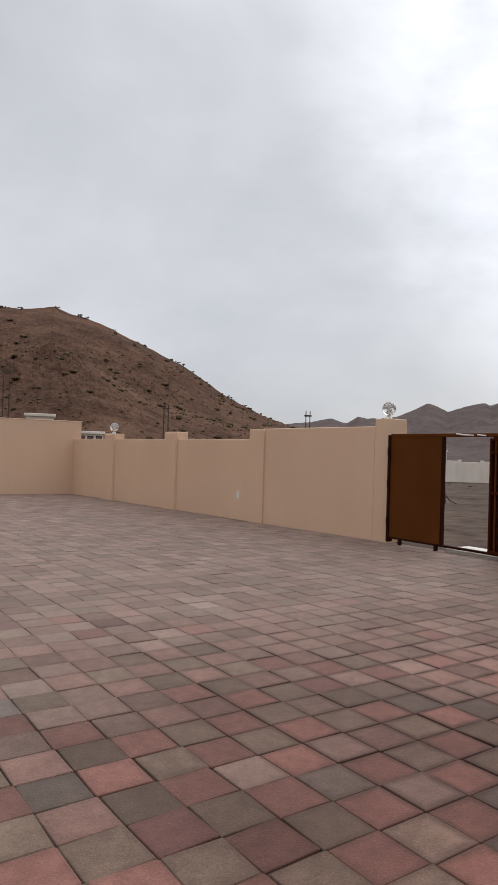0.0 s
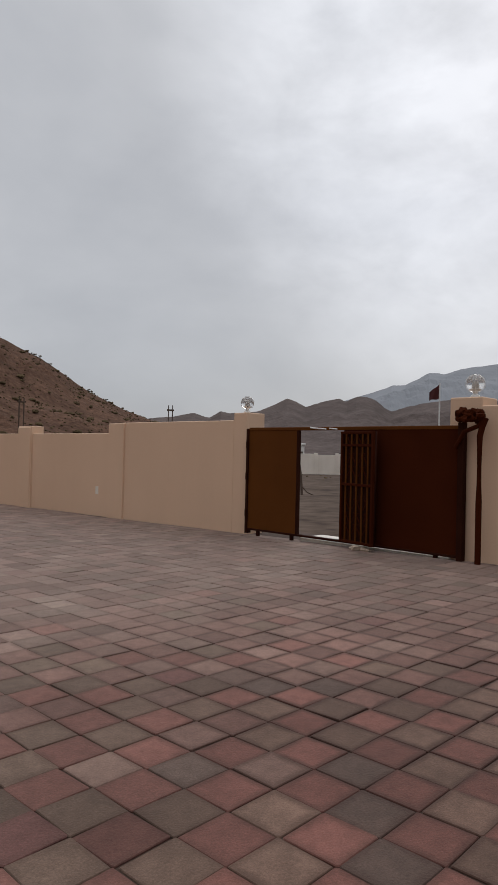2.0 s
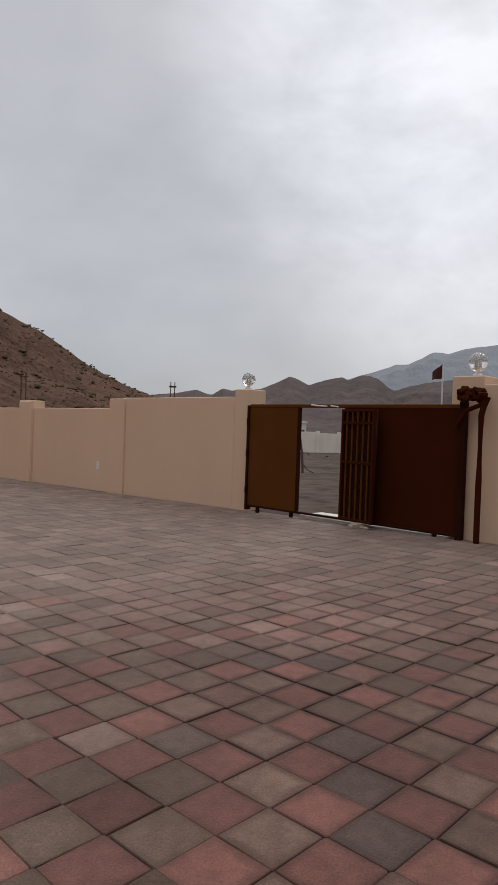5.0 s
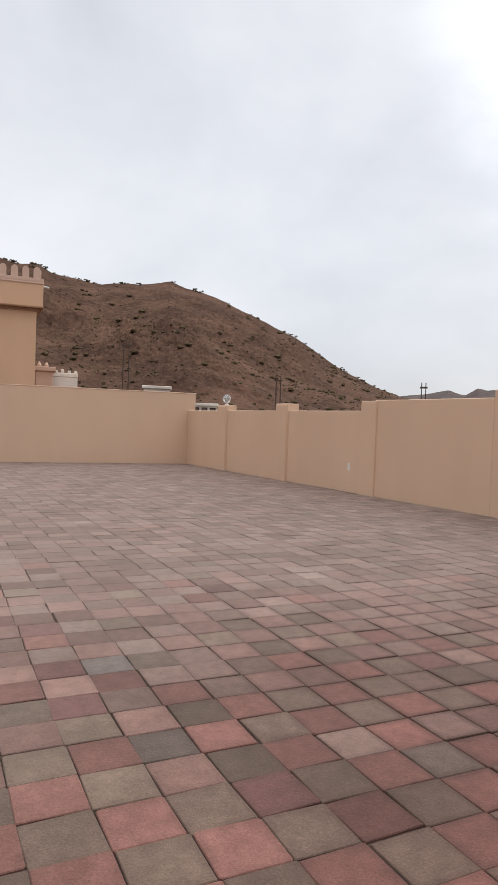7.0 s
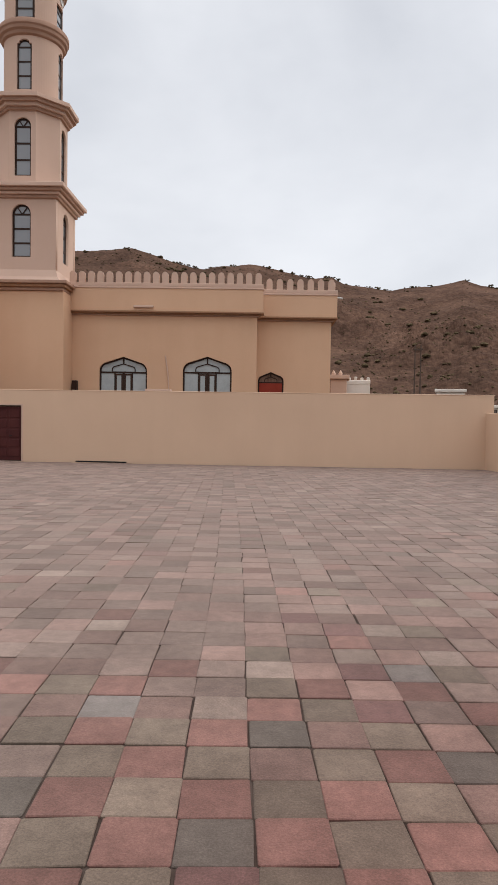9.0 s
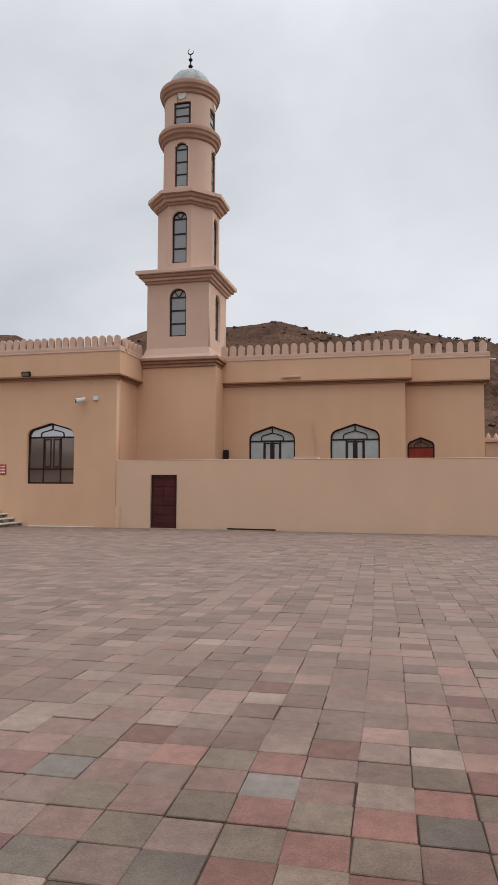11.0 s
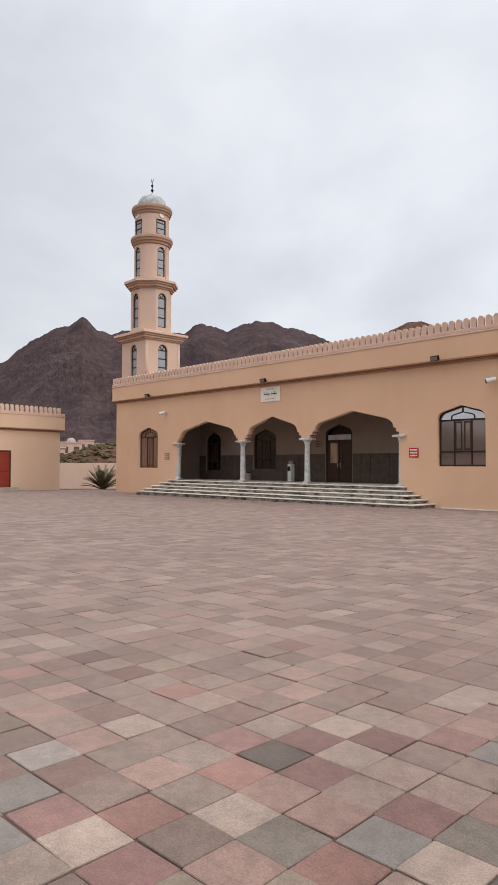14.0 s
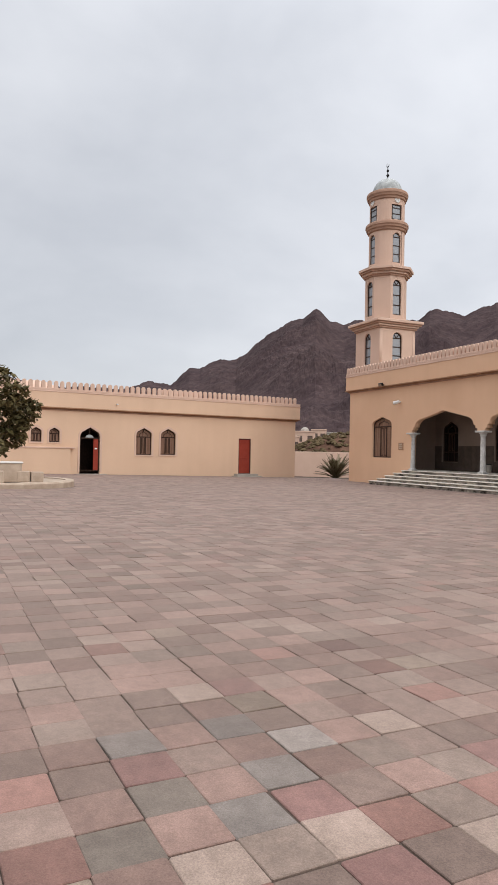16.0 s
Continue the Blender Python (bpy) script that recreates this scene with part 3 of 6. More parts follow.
def upper_band(parent, x0, x1, m, z0, z1, out=0.24, back=0.45, ends=(0, 0), mat=None):
    """The overhanging top of a wall: a stepped brown cornice below, the band itself, and a raised rim. Front of the wall at y = 0."""
    bm = bmesh.new()
    box(bm, x0, x1, -out, back, z0 + 0.17, z1, 0.015)
    band = part("fascia", bm, mat or PLASTER, parent, "", m)
    for k, (o, za, zb) in enumerate(((out + 0.035, z0 + 0.10, z0 + 0.17), (out * 0.66, z0 + 0.045, z0 + 0.10), (out * 0.36, z0 - 0.02, z0 + 0.045))):
        bm = bmesh.new()
        e = (out - o) if k else -0.035
        box(bm, x0 + (e if ends[0] else 0), x1 - (e if ends[1] else 0), -o, back * 0.6, za, zb, 0.012)
        part("cornice", bm, TRIM if k != 2 else TRIM_PINK, parent, "brown stepped cornice" if k == 0 else "", m)
    bm = bmesh.new()
    box(bm, x0 - 0.03, x1 + 0.03, -out - 0.03, back * 0.6, z1 - 0.05, z1 + 0.02, 0.012)
    box(bm, x0, x1, -out - 0.004, back * 0.55, z1 + 0.02, z1 + 0.2, 0.01)
    part("parapet", bm, PLASTER_PALE, parent, "", m)
    # small beads below the merlons
    n = int((x1 - x0) / 0.18)
    bm = bmesh.new()
    for k in range(n):
        x = x0 + (k + 0.5) * (x1 - x0) / n
        box(bm, x - 0.03, x + 0.03, -out - 0.02, -out, z1 + 0.06, z1 + 0.13)
    tagged(part("bead_row", bm, PLASTER_PALE, parent, "", m), kind="stuff")
    return band


# ---- ground and far land ----
def ring_land(name, label, mat, r_list, height, az0=-180, az1=180, n=180):
    bm = bmesh.new()
    rings = []
    for r in r_list:
        row = []
        for k in range(n + 1):
            a = radians(az0 + (az1 - az0) * k / n)
            x, y = math.sin(a) * r, math.cos(a) * r
            row.append(bm.verts.new((x, y, height(x, y))))
        rings.append(row)
    for a, b in zip(rings, rings[1:]):
        for k in range(n):
            bm.faces.new((a[k], b[k], b[k + 1], a[k + 1]))
    bmesh.ops.remove_doubles(bm, verts=bm.verts, dist=0.001)
    bmesh.ops.recalc_face_normals(bm, faces=bm.faces)
    return tagged(part(name, bm, mat, None, label, None, True), category="ground", kind="structure")


def land_z(x, y):
    r = math.hypot(x, y)
    rough = 0.0 if r < 34 else min(1, (r - 34) / 30) * 0.22 * (noise.fractal((x * 0.07, y * 0.07, 3.0), 1.0, 2.0, 4))
    return ground_z(x, y) - 0.09 + rough - (0.25 if r > 52 else 0.0)


ring_land("ground", "gravelly grey-brown desert ground round the walled yard", DIRT, [0.0] + [4 * 1.12 ** k for k in range(60)], land_z)


def mountain(name, label, mat, knots, r_foot, r_top, n_az, n_r, rough, jag, seed, power=1.0, foot=-1.5, freq=0.55):
    """A range seen from the yard: its skyline rises and falls by (bearing, steepness) knots, and its flanks carry gullies."""
    az_k, el_k = [k[0] for k in knots], [k[1] for k in knots]
    bm = bmesh.new()
    rows = []
    for i in range(n_az + 1):
        az = az_k[0] + (az_k[-1] - az_k[0]) * i / n_az
        el0 = float(np.interp(az, az_k, el_k))
        el = el0 + jag * noise.fractal((az * freq, seed, 0.3), 0.75, 2.1, 5)
        top = 1.4 + r_top * (1 + 0.12 * noise.noise((az * 0.05, seed, 7))) * math.tan(radians(max(el, 0.05)))
        top0 = 1.4 + r_top * (1 + 0.12 * noise.noise((az * 0.05, seed, 7))) * math.tan(radians(max(el0, 0.05)))
        a = radians(az)
        row = []
        r_ridge = r_top * (1 + 0.12 * noise.noise((az * 0.05, seed, 7)))
        for j in range(n_r + 4):
            s = j / n_r
            if s <= 1:
                r = r_foot + (r_ridge - r_foot) * s
                z = foot + (top0 - foot) * s ** power + (top - top0) * s ** 14
                lump = noise.hetero_terrain((-math.sin(a) * r / (r_top * 0.11), math.cos(a) * r / (r_top * 0.11), seed), 0.75, 2.1, 8, 0.6) - 0.9
                z += rough * (top - foot) * lump * math.sin(math.pi * min(1, s)) * 0.55
            else:
                r = r_ridge * (1 + 0.25 * (s - 1) * n_r)
                z = top - (top - foot) * 0.3 * (s - 1) * n_r
            row.append(bm.verts.new((-math.sin(a) * r, math.cos(a) * r, z)))
        rows.append(row)
    for a, b in zip(rows, rows[1:]):
        for j in range(len(a) - 1):
            bm.faces.new((a[j], a[j + 1], b[j + 1], b[j]))
    bmesh.ops.recalc_face_normals(bm, faces=bm.faces)
    ob = part(name, bm, mat, None, label)
    return tagged(ob, label, "hill", kind="structure")


HILL_LINE = [(-37, 2.2), (-35.9, 2.5), (-34.5, 3.0), (-32.6, 3.8), (-31.1, 4.55), (-29.4, 5.65), (-27.25, 7.05), (-24.5, 8.3), (-22.3, 9.3), (-20.3, 10.2), (-19.2, 10.55), (-17.6, 10.85), (-16.4, 11.3), (-15.5, 11.1), (-13.7, 10.9), (-11.9, 10.87), (-10.7, 10.65), (-9.5, 10.8), (-8.1, 11.07), (-6.7, 11.3), (-5.8, 11.8), (-4.5, 11.7), (-2.9, 12.0), (-1.4, 12.3), (0, 12.65), (1, 12.78), (2.9, 12.62), (5, 12.33), (6, 12.45), (7.5, 12.8), (9.3, 13.3), (10.9, 13.72), (12.5, 13.55), (15.3, 13.2), (18.5, 13.0), (22.2, 12.8), (24.8, 11.8), (28, 10.9), (31.4, 11.3), (32.7, 11.83), (33.9, 11.7), (35.3, 11.1), (37, 10.0), (42, 7.5), (46, 6.0)]
RANGE_LINE = [(30, 8.0), (36, 9.0), (40.25, 10.35), (41.3, 10.82), (42.6, 11.35), (44.25, 11.58), (45, 12.09), (46.6, 12.13), (48, 11.66), (49, 11.33), (50, 11.65), (51.3, 11.87), (51.75, 11.8), (52.6, 11.1), (55, 10.9), (57.7, 11.1), (58.7, 10.72), (59.85, 11.1), (61.05, 12.08), (62.2, 11.35), (62.9, 11.12), (65.2, 9.9), (66.05, 9.27), (67.8, 7.67), (68.7, 7.85), (70, 7.5), (70.85, 6.96), (71.7, 6.95), (73.3, 5.6), (75.2, 5.8), (77, 5.1), (84, 5.1), (87, 5.9), (100, 4.5)]
RIGHT_LINE = [(-92, 3.0), (-70, 4.1), (-64, 4.5), (-61.1, 4.55), (-59.3, 4.3), (-57.9, 4.0), (-56.3, 3.55), (-55.75, 3.85), (-55, 4.5), (-54.2, 4.8), (-53.5, 4.75), (-52.6, 4.37), (-52, 4.55), (-50.4, 4.27), (-49.2, 3.85), (-48.3, 4.3), (-47.6, 4.5), (-46.8, 4.1), (-45.2, 3.35), (-42.8, 3.15), (-42, 3.33), (-41.05, 2.75), (-39.8, 3.12), (-38, 2.78), (-36, 2.55), (-28, 2.0)]
FAR_LINE = [(-100, 8.6), (-78, 8.9), (-71, 8.5), (-69.5, 8.15), (-67.7, 7.75), (-65.9, 7.58), (-64.2, 7.3), (-61.9, 7.05), (-60.5, 6.6), (-59.4, 6.75), (-57.4, 5.7), (-56.4, 5.75), (-54.4, 4.95), (-48, 3.2), (-40, 1.6)]
FAR_LINE2 = [(-100, 7.0), (-80, 6.8), (-71, 6.5), (-69.5, 6.15), (-68.2, 5.7), (-66, 5.0), (-63.9, 4.0), (-60, 3.4), (-52, 2.0)]
mountain("hillside", "brown rocky hill dotted with dry shrubs", HILL, HILL_LINE, 120, 330, 700, 110, 0.095, 0.07, 1.0, 1.15)
mountain("mountain_range", "dark bare jagged mountain range", RANGE, RANGE_LINE, 420, 950, 800, 100, 0.13, 0.16, 5.0, 1.2, -1.5, 1.1)
mountain("mountain_range", "grey-brown bare mountain range in thin haze", RANGE_MID, RIGHT_LINE, 450, 800, 420, 60, 0.11, 0.06, 9.0, 1.1, -1.5, 0.9)
# no haze in the air: on these two it is the rock colour
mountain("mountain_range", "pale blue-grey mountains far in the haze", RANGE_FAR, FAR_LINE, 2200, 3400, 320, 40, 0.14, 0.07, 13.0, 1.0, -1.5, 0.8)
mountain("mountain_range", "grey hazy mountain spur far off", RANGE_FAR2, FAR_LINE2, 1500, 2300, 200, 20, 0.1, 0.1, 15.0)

BEHIND_LINE = [(98, 4.6), (110, 5.0), (125, 4.2), (140, 3.2), (150, 2.7), (160, 3.3), (180, 3.0), (205, 3.6), (225, 4.5), (245, 7.5), (262, 9.0)]
mountain("mountain_range", "dark bare mountain range behind the yard", RANGE, BEHIND_LINE, 300, 700, 160, 20, 0.2, 0.2, 21.0, 1.2)

# ---- shrubs on the hill ----
scene.view_layers[0].update()
deps = bpy.context.evaluated_depsgraph_get()
rng = random.Random(4)


def drop_on(x, y, top=500):
    ok, place, normal, _, ob, _ = scene.ray_cast(deps, (x, y, top), (0, 0, -1))
    return place.z if ok else ground_z(x, y)


def blob(verts, faces, c, r, rand, squash=0.75):
    """A low irregular clump, as lists for one joined mesh."""
    base = len(verts)
    rings = ((0.75, -0.35), (1.0, 0.2), (0.62, 0.75))
    for q, h in rings:
        for k in range(6):
            a = 2 * math.pi * (k + rand.random() * 0.6) / 6
            s = q * r * rand.uniform(0.7, 1.25)
            verts.append((c[0] + s * math.cos(a), c[1] + s * math.sin(a), c[2] + (h + rand.uniform(-0.15, 0.15)) * r * squash))
    verts.append((c[0], c[1], c[2] + r * squash * rand.uniform(0.95, 1.2)))
    for i in range(2):
        for k in range(6):
            faces.append((base + i * 6 + k, base + i * 6 + (k + 1) % 6, base + i * 6 + 6 + (k + 1) % 6, base + i * 6 + 6 + k))
    for k in range(6):
        faces.append((base + 12 + k, base + 12 + (k + 1) % 6, base + 18))


def stuff_mesh(name, verts, faces, mat, label, category):
    me = bpy.data.meshes.new(name)
    me.from_pydata(verts, [], faces)
    me.materials.append(mat)
    return tagged(new(name, me), label, category, kind="stuff")


sv, sf = [], []
for _ in range(8500):
    az, r = rng.uniform(-37, 40), rng.uniform(120, 350)
    x, y = -math.sin(radians(az)) * r, math.cos(radians(az)) * r
    if noise.noise((x * 0.012, y * 0.012, 2)) + rng.uniform(-0.5, 0.6) < -0.05:
        continue
    size = rng.uniform(0.2, 0.55) if rng.random() < 0.90 else rng.uniform(0.6, 1.15)
    z = drop_on(x, y)
    for _ in range(1 if size < 0.8 else 3):
        blob(sv, sf, (x + rng.uniform(-size, size) * 0.6, y + rng.uniform(-size, size) * 0.6, z + 0.2 * size), size * rng.uniform(0.6, 1), rng)
for _ in range(64):
    az = rng.uniform(-34, 12)
    r = 330 * (1 + 0.12 * noise.noise((az * 0.05, 1.0, 7))) - 1.0
    x, y = -math.sin(radians(az)) * r, math.cos(radians(az)) * r
    z, size = drop_on(x, y), rng.uniform(0.4, 1.15)
    for k in range(5):
        blob(sv, sf, (x + rng.uniform(-1.3, 1.3) * size, y + rng.uniform(-1, 1) * size, z + size * rng.uniform(0.1, 0.8)), size * rng.uniform(0.35, 0.7), rng)
stuff_mesh("hill_shrubs", sv, sf, SHRUB, "scattered dry dark shrubs on the hillside", "shrubs")
sv, sf = [], []
for _ in range(90):
    az, r = rng.uniform(-62, -40), rng.uniform(28, 69)
    x, y = -math.sin(radians(az)) * r, math.cos(radians(az)) * r
    size = rng.uniform(0.05, 0.16)
    blob(sv, sf, (x, y, land_z(x, y) + 0.02), size, rng, 0.5)
stuff_mesh("scrub", sv, sf, SHRUB, "low dry scrub on the open ground beyond the gate", "scrub")

# ---- the walls of the yard ----
def wall_frame(x, y, angle):
    return pose(x, y, 0, 0, 0, angle)


# long plain wall before the hall: local x runs along it, its face at y = 0 looks back at the yard
LOW_ANG = math.degrees(math.atan(-0.0854))
low = wall_frame(0, 25.72, LOW_ANG)
k_low = 1 / math.cos(radians(LOW_ANG))
DOOR_X = (-10.60 * k_low, -9.41 * k_low)
wall_low = thing("wall_north", low, "long plain beige rendered yard wall with a small doorway", "wall", kind="structure")
door_gap = [(-12.31, -1.0), (DOOR_X[0], -1.0), (DOOR_X[0], 1.77), (DOOR_X[1], 1.77), (DOOR_X[1], -1.0), (8.62, -1.0), (8.62, 2.365), (-12.31, 2.365)]
part("wall", slab([door_gap], 0.25), PLASTER_LOW, wall_low)
bm = bmesh.new()
box(bm, -12.30, 8.65, -0.012, 0.262, 2.365, 2.40, 0.01)
part("coping", bm, PLASTER_LOW, wall_low)
bm = bmesh.new()
box(bm, -12.29, -12.05, -0.05, 0.0, -0.8, 0.42, 0.01)
part("buttress", bm, PLASTER_LOW, wall_low)
# drain slot at the foot of the wall
bm = bmesh.new()
box(bm, -7.2 * k_low, -5.16 * k_low, -0.012, 0.0, -0.415, -0.36, 0.004)
part("drain_slot", bm, IRON, wall_low, "black drain slot")

gate_side = thing("wall_door", low @ pose((DOOR_X[0] + DOOR_X[1]) / 2, 0.08, -0.43), "dark maroon panelled metal door in the beige wall", "door")
w = (DOOR_X[1] - DOOR_X[0]) / 2
part("frame", slab([rect(-w, w, 0, 2.2), rect(-w + 0.06, w - 0.06, 0.03, 2.14)], 0.08), FRAME, gate_side)
part("trim", slab([rect(-w - 0.055, w + 0.055, 0, 2.25), rect(-w, w, -0.02, 2.2)], 0.02), PLASTER_PALE, gate_side, "pale plaster edge round the door", pose(0, -0.09, 0))
part("leaf", slab([rect(-w + 0.062, w - 0.062, 0.03, 2.138)], 0.04), MAROON, gate_side, "", pose(0, 0.03, 0))
for s in (-1, 1):
    for k in range(5):
        bm = bmesh.new()
        xa, xb = sorted((s * 0.05, s * (w - 0.13)))
        box(bm, xa, xb, 0.012, 0.03, 0.16 + k * 0.39, 0.47 + k * 0.39, 0.012)
        part("panel", bm, MAROON, gate_side)
bm = bmesh.new()
tube(bm, [(0.09, 0.0, 1.0), (0.09, -0.05, 1.0), (0.19, -0.05, 1.0)], 0.012)
part("handle", bm, IRON, gate_side, "small dark handle")

# wall with posts along the east side, towards the gate
EAST_ANG = 90 + math.degrees(math.atan(0.0177))


def east(y):
    return 8.716 - 0.0177 * y


wall_e = thing("wall_east", pose(0, 0, 0), "beige rendered yard wall with square posts beside the gate", "wall", kind="structure")


def east_piece(name, y0, y1, z1, inset, thick, parent=wall_e, mat=PLASTER_LOW, bevel=0.012, label=""):
    bm = bmesh.new()
    length = y1 - y0
    box(bm, 0, length, -thick, 0, -0.75, z1, bevel)
    # local x runs up the wall towards the corner, local -y points out of the yard
    return part(name, bm, mat, parent, label, pose(east(y0) + inset, y0, 0, 0, 0, EAST_ANG))


east_piece("wall", 12.6, 25.2, 1.70, 0.04, 0.20)
east_piece("wall", 8.97, 12.5, 1.955, 0.0, 0.24)
east_piece("wall", -26.0, 4.22, 2.08, 0.0, 0.24)
east_piece("coping", 12.98, 25.0, 1.725, 0.03, 0.22)
for y0, y1, top in ((20.98, 21.75, 1.87), (16.62, 17.28, 1.89), (12.40, 12.98, 1.94)):
    east_piece("post", y0, y1, top, -0.045, 0.37)
    if top < 1.9:
        east_piece("post_cap", y0 - 0.02, y1 + 0.02, top + 0.03, -0.02, 0.36)
east_piece("post", 8.62, 8.97, 2.09, -0.012, 0.46)
east_piece("post", 4.19, 4.66, 2.20, -0.008, 0.46)
bm = bmesh.new()
box(bm, -0.06, 0.06, -0.006, 0.0, -0.08, 0.10, 0.003)
part("socket_plate", bm, STEP, wall_e, "pale patched plaster spot", pose(east(13.5) + 0.03, 13.5, 0.40, 0, 0, -90))

# walls that close the yard behind the viewer
for n_w, (xa, ya, xb, yb) in enumerate(((9.2, -26.0, -46.0, -26.0), (-46.0, -26.0, -44.9, -8.5))):
    bm = bmesh.new()
    d = Vector((xb - xa, yb - ya, 0))
    box(bm, 0, d.length, -0.12, 0.12, -0.8, 2.1, 0.012)
    part("wall", bm, PLASTER_LOW, tagged(thing("wall_south" if n_w == 0 else "wall_west", pose(xa, ya, 0, 0, 0, math.degrees(math.atan2(d.y, d.x))), "plain beige rendered yard wall", "wall"), kind="structure"))


def globe_lamp(x, y, z, size=1.0):
    lamp = thing("post_lamp", pose(x, y, z), "clear glass globe lamp in a wire cage on a wall post", "lamp", "lamps on the wall posts")
    bm = bmesh.new()
    lathe(bm, [(0.085 * size, 0), (0.085 * size, 0.03), (0.04 * size, 0.06), (0.04 * size, 0.1), (0.1 * size, 0.13)], 14)
    part("base", bm, CAMERA_WHITE, lamp, "", None, True)
    bm = bmesh.new()
    prof = [(0.17 * size * math.cos(a), 0.265 * size + 0.17 * size * math.sin(a)) for a in [radians(-75 + 15 * k) for k in range(12)]] + [(0.01, 0.437 * size)]
    lathe(bm, prof, 20)
    part("globe", bm, GLOBE, lamp, "clear and white globe", None, True)
    for k in range(2):
        bm = bmesh.new()
        tube(bm, [(0.176 * size * math.cos(radians(a)), 0, 0.265 * size + 0.176 * size * math.sin(radians(a))) for a in range(-70, 255, 15)], 0.0022, 6)
        part("cage_bar", bm, CAMERA_WHITE, lamp, "", pose(0, 0, 0, 0, 0, 90 * k + 30))
    bm = bmesh.new()
    lathe(bm, [(0.05 * size, 0.16 * size), (0.06 * size, 0.2 * size), (0.045 * size, 0.3 * size)], 12)
    part("bulb", bm, CONCRETE, lamp)
    return lamp


GLOBE = bpy.data.materials.new("globe_glass")
GLOBE.use_nodes = True
gb = GLOBE.node_tree.nodes["Principled BSDF"]
gb.inputs["Base Color"].default_value = (0.93, 0.94, 0.94, 1)
gb.inputs["Roughness"].default_value = 0.03
gb.inputs["Transmission Weight"].default_value = 0.8
gb.inputs["IOR"].default_value = 1.16
globe_lamp(east(8.84) + 0.2, 8.84, 2.09, 0.72)
globe_lamp(east(4.42) + 0.2, 4.40, 2.20, 0.76)
globe_lamp(east(21.4) + 0.15, 21.4, 1.90, 0.84)

# ---- the gate ----
gate = thing("gate", pose(0, 0, 0), "brown sheet-steel yard gate with its wicket standing open", "gate")


def gate_pose(y, inset=0.0):
    """Local x runs along the gate away from the corner, local -y looks into the yard."""
    return pose(east(y) - 0.10 + inset, y, 0, 0, 0, -90 + math.degrees(math.atan(0.0177)))


gm = gate_pose(8.68)
GL = 8.68
part("leaf", slab([rect(GL - 8.47, GL - 7.34, 0.0, 1.755)], 0.05), GATE, gate, "brown sheet-steel leaf", gm)
bm = bmesh.new()
box(bm, GL - 8.52, GL - 8.47, -0.03, 0.09, -0.06, 1.79, 0.006)
for z in (0.3, 0.95, 1.5):
    tube(bm, [(GL - 8.48, -0.045, z - 0.06), (GL - 8.48, -0.045, z + 0.06)], 0.02, 8)
part("jamb", bm, GATE_DARK, gate, "dark hinge post", gm)
bm = bmesh.new()
box(bm, GL - 7.36, GL - 7.32, -0.01, 0.06, 0.0, 1.755, 0.005)
part("wicket_jamb", bm, GATE_DARK, gate, "", gm)
bm = bmesh.new()
box(bm, GL - 8.47, GL - 4.45, -0.008, 0.055, 1.755, 1.81, 0.006)
part("top_rail", bm, GATE, gate, "", gm)
bm = bmesh.new()
box(bm, GL - 8.47, GL - 4.45, -0.01, 0.06, 0.0, 0.035, 0.005)
for x in (0.42, 1.2, 3.85):
    box(bm, x, x + 0.05, 0.0, 0.05, -0.09, 0.0)
part("bottom_rail", bm, GATE_DARK, gate, "", gm)
# same plane as the other leaf; its shade is a darker steel colour
part("leaf", slab([rect(GL - 6.40, GL - 4.45, 0.0, 1.755)], 0.05), GATE_RED, gate, "sheet-steel leaf with shade in its darker red-brown colour", gm)
bm = bmesh.new()
box(bm, GL - 4.47, GL - 4.38, -0.04, 0.06, -0.05, 1.85, 0.008)
part("jamb", bm, GATE_DARK, gate, "dark hinge post", gm)
bm = bmesh.new()
tube(bm, [(GL - 4.13, -0.09, -0.06), (GL - 4.13, -0.09, 0.8), (GL - 4.13, -0.09, 1.66), (GL - 4.10, -0.09, 1.78), (GL - 4.05, -0.09, 1.9)], 0.04, 12)
tube(bm, [(GL - 4.50, -0.05, 1.5), (GL - 4.36, -0.07, 1.72), (GL - 4.14, -0.09, 1.8), (GL - 4.06, -0.1, 1.9)], 0.032, 8)
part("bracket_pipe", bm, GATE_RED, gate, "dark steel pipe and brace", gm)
bm = bmesh.new()
for k in range(14):
    c = Vector((GL - 4.42 + 0.3 * (k % 7) / 6, -0.1 + rng.uniform(-0.03, 0.03), 1.90 + 0.07 * (k // 7) + rng.uniform(-0.015, 0.015)))
    lump = bmesh.ops.create_icosphere(bm, subdivisions=2, radius=rng.uniform(0.045, 0.06), matrix=Matrix.Translation(c))
    for v in lump["verts"]:
        v.co += (v.co - c) * 0.7 * noise.noise(v.co * 22)
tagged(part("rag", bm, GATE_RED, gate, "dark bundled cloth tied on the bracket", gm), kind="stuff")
# the wicket, swung inwards, with a lattice on its face
hinge = pose(GL - 6.40, -0.02, 0)
wk = gm @ hinge @ pose(0, 0, 0, 0, 0, -14)
wicket = part("wicket", slab([rect(0.0, 0.74, 0.03, 1.73)], 0.035), GATE_DARK, gate, "dark wicket leaf with a scrolled iron lattice", wk)
bm = bmesh.new()
for x in (0.02, 0.72):
    box(bm, x - 0.02, x + 0.02, -0.05, 0.0, 0.03, 1.73, 0.004)
for z in (0.05, 0.92, 1.52, 1.71):
    box(bm, 0.02, 0.72, -0.045, -0.005, z - 0.02, z + 0.02, 0.004)
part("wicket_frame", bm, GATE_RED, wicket)
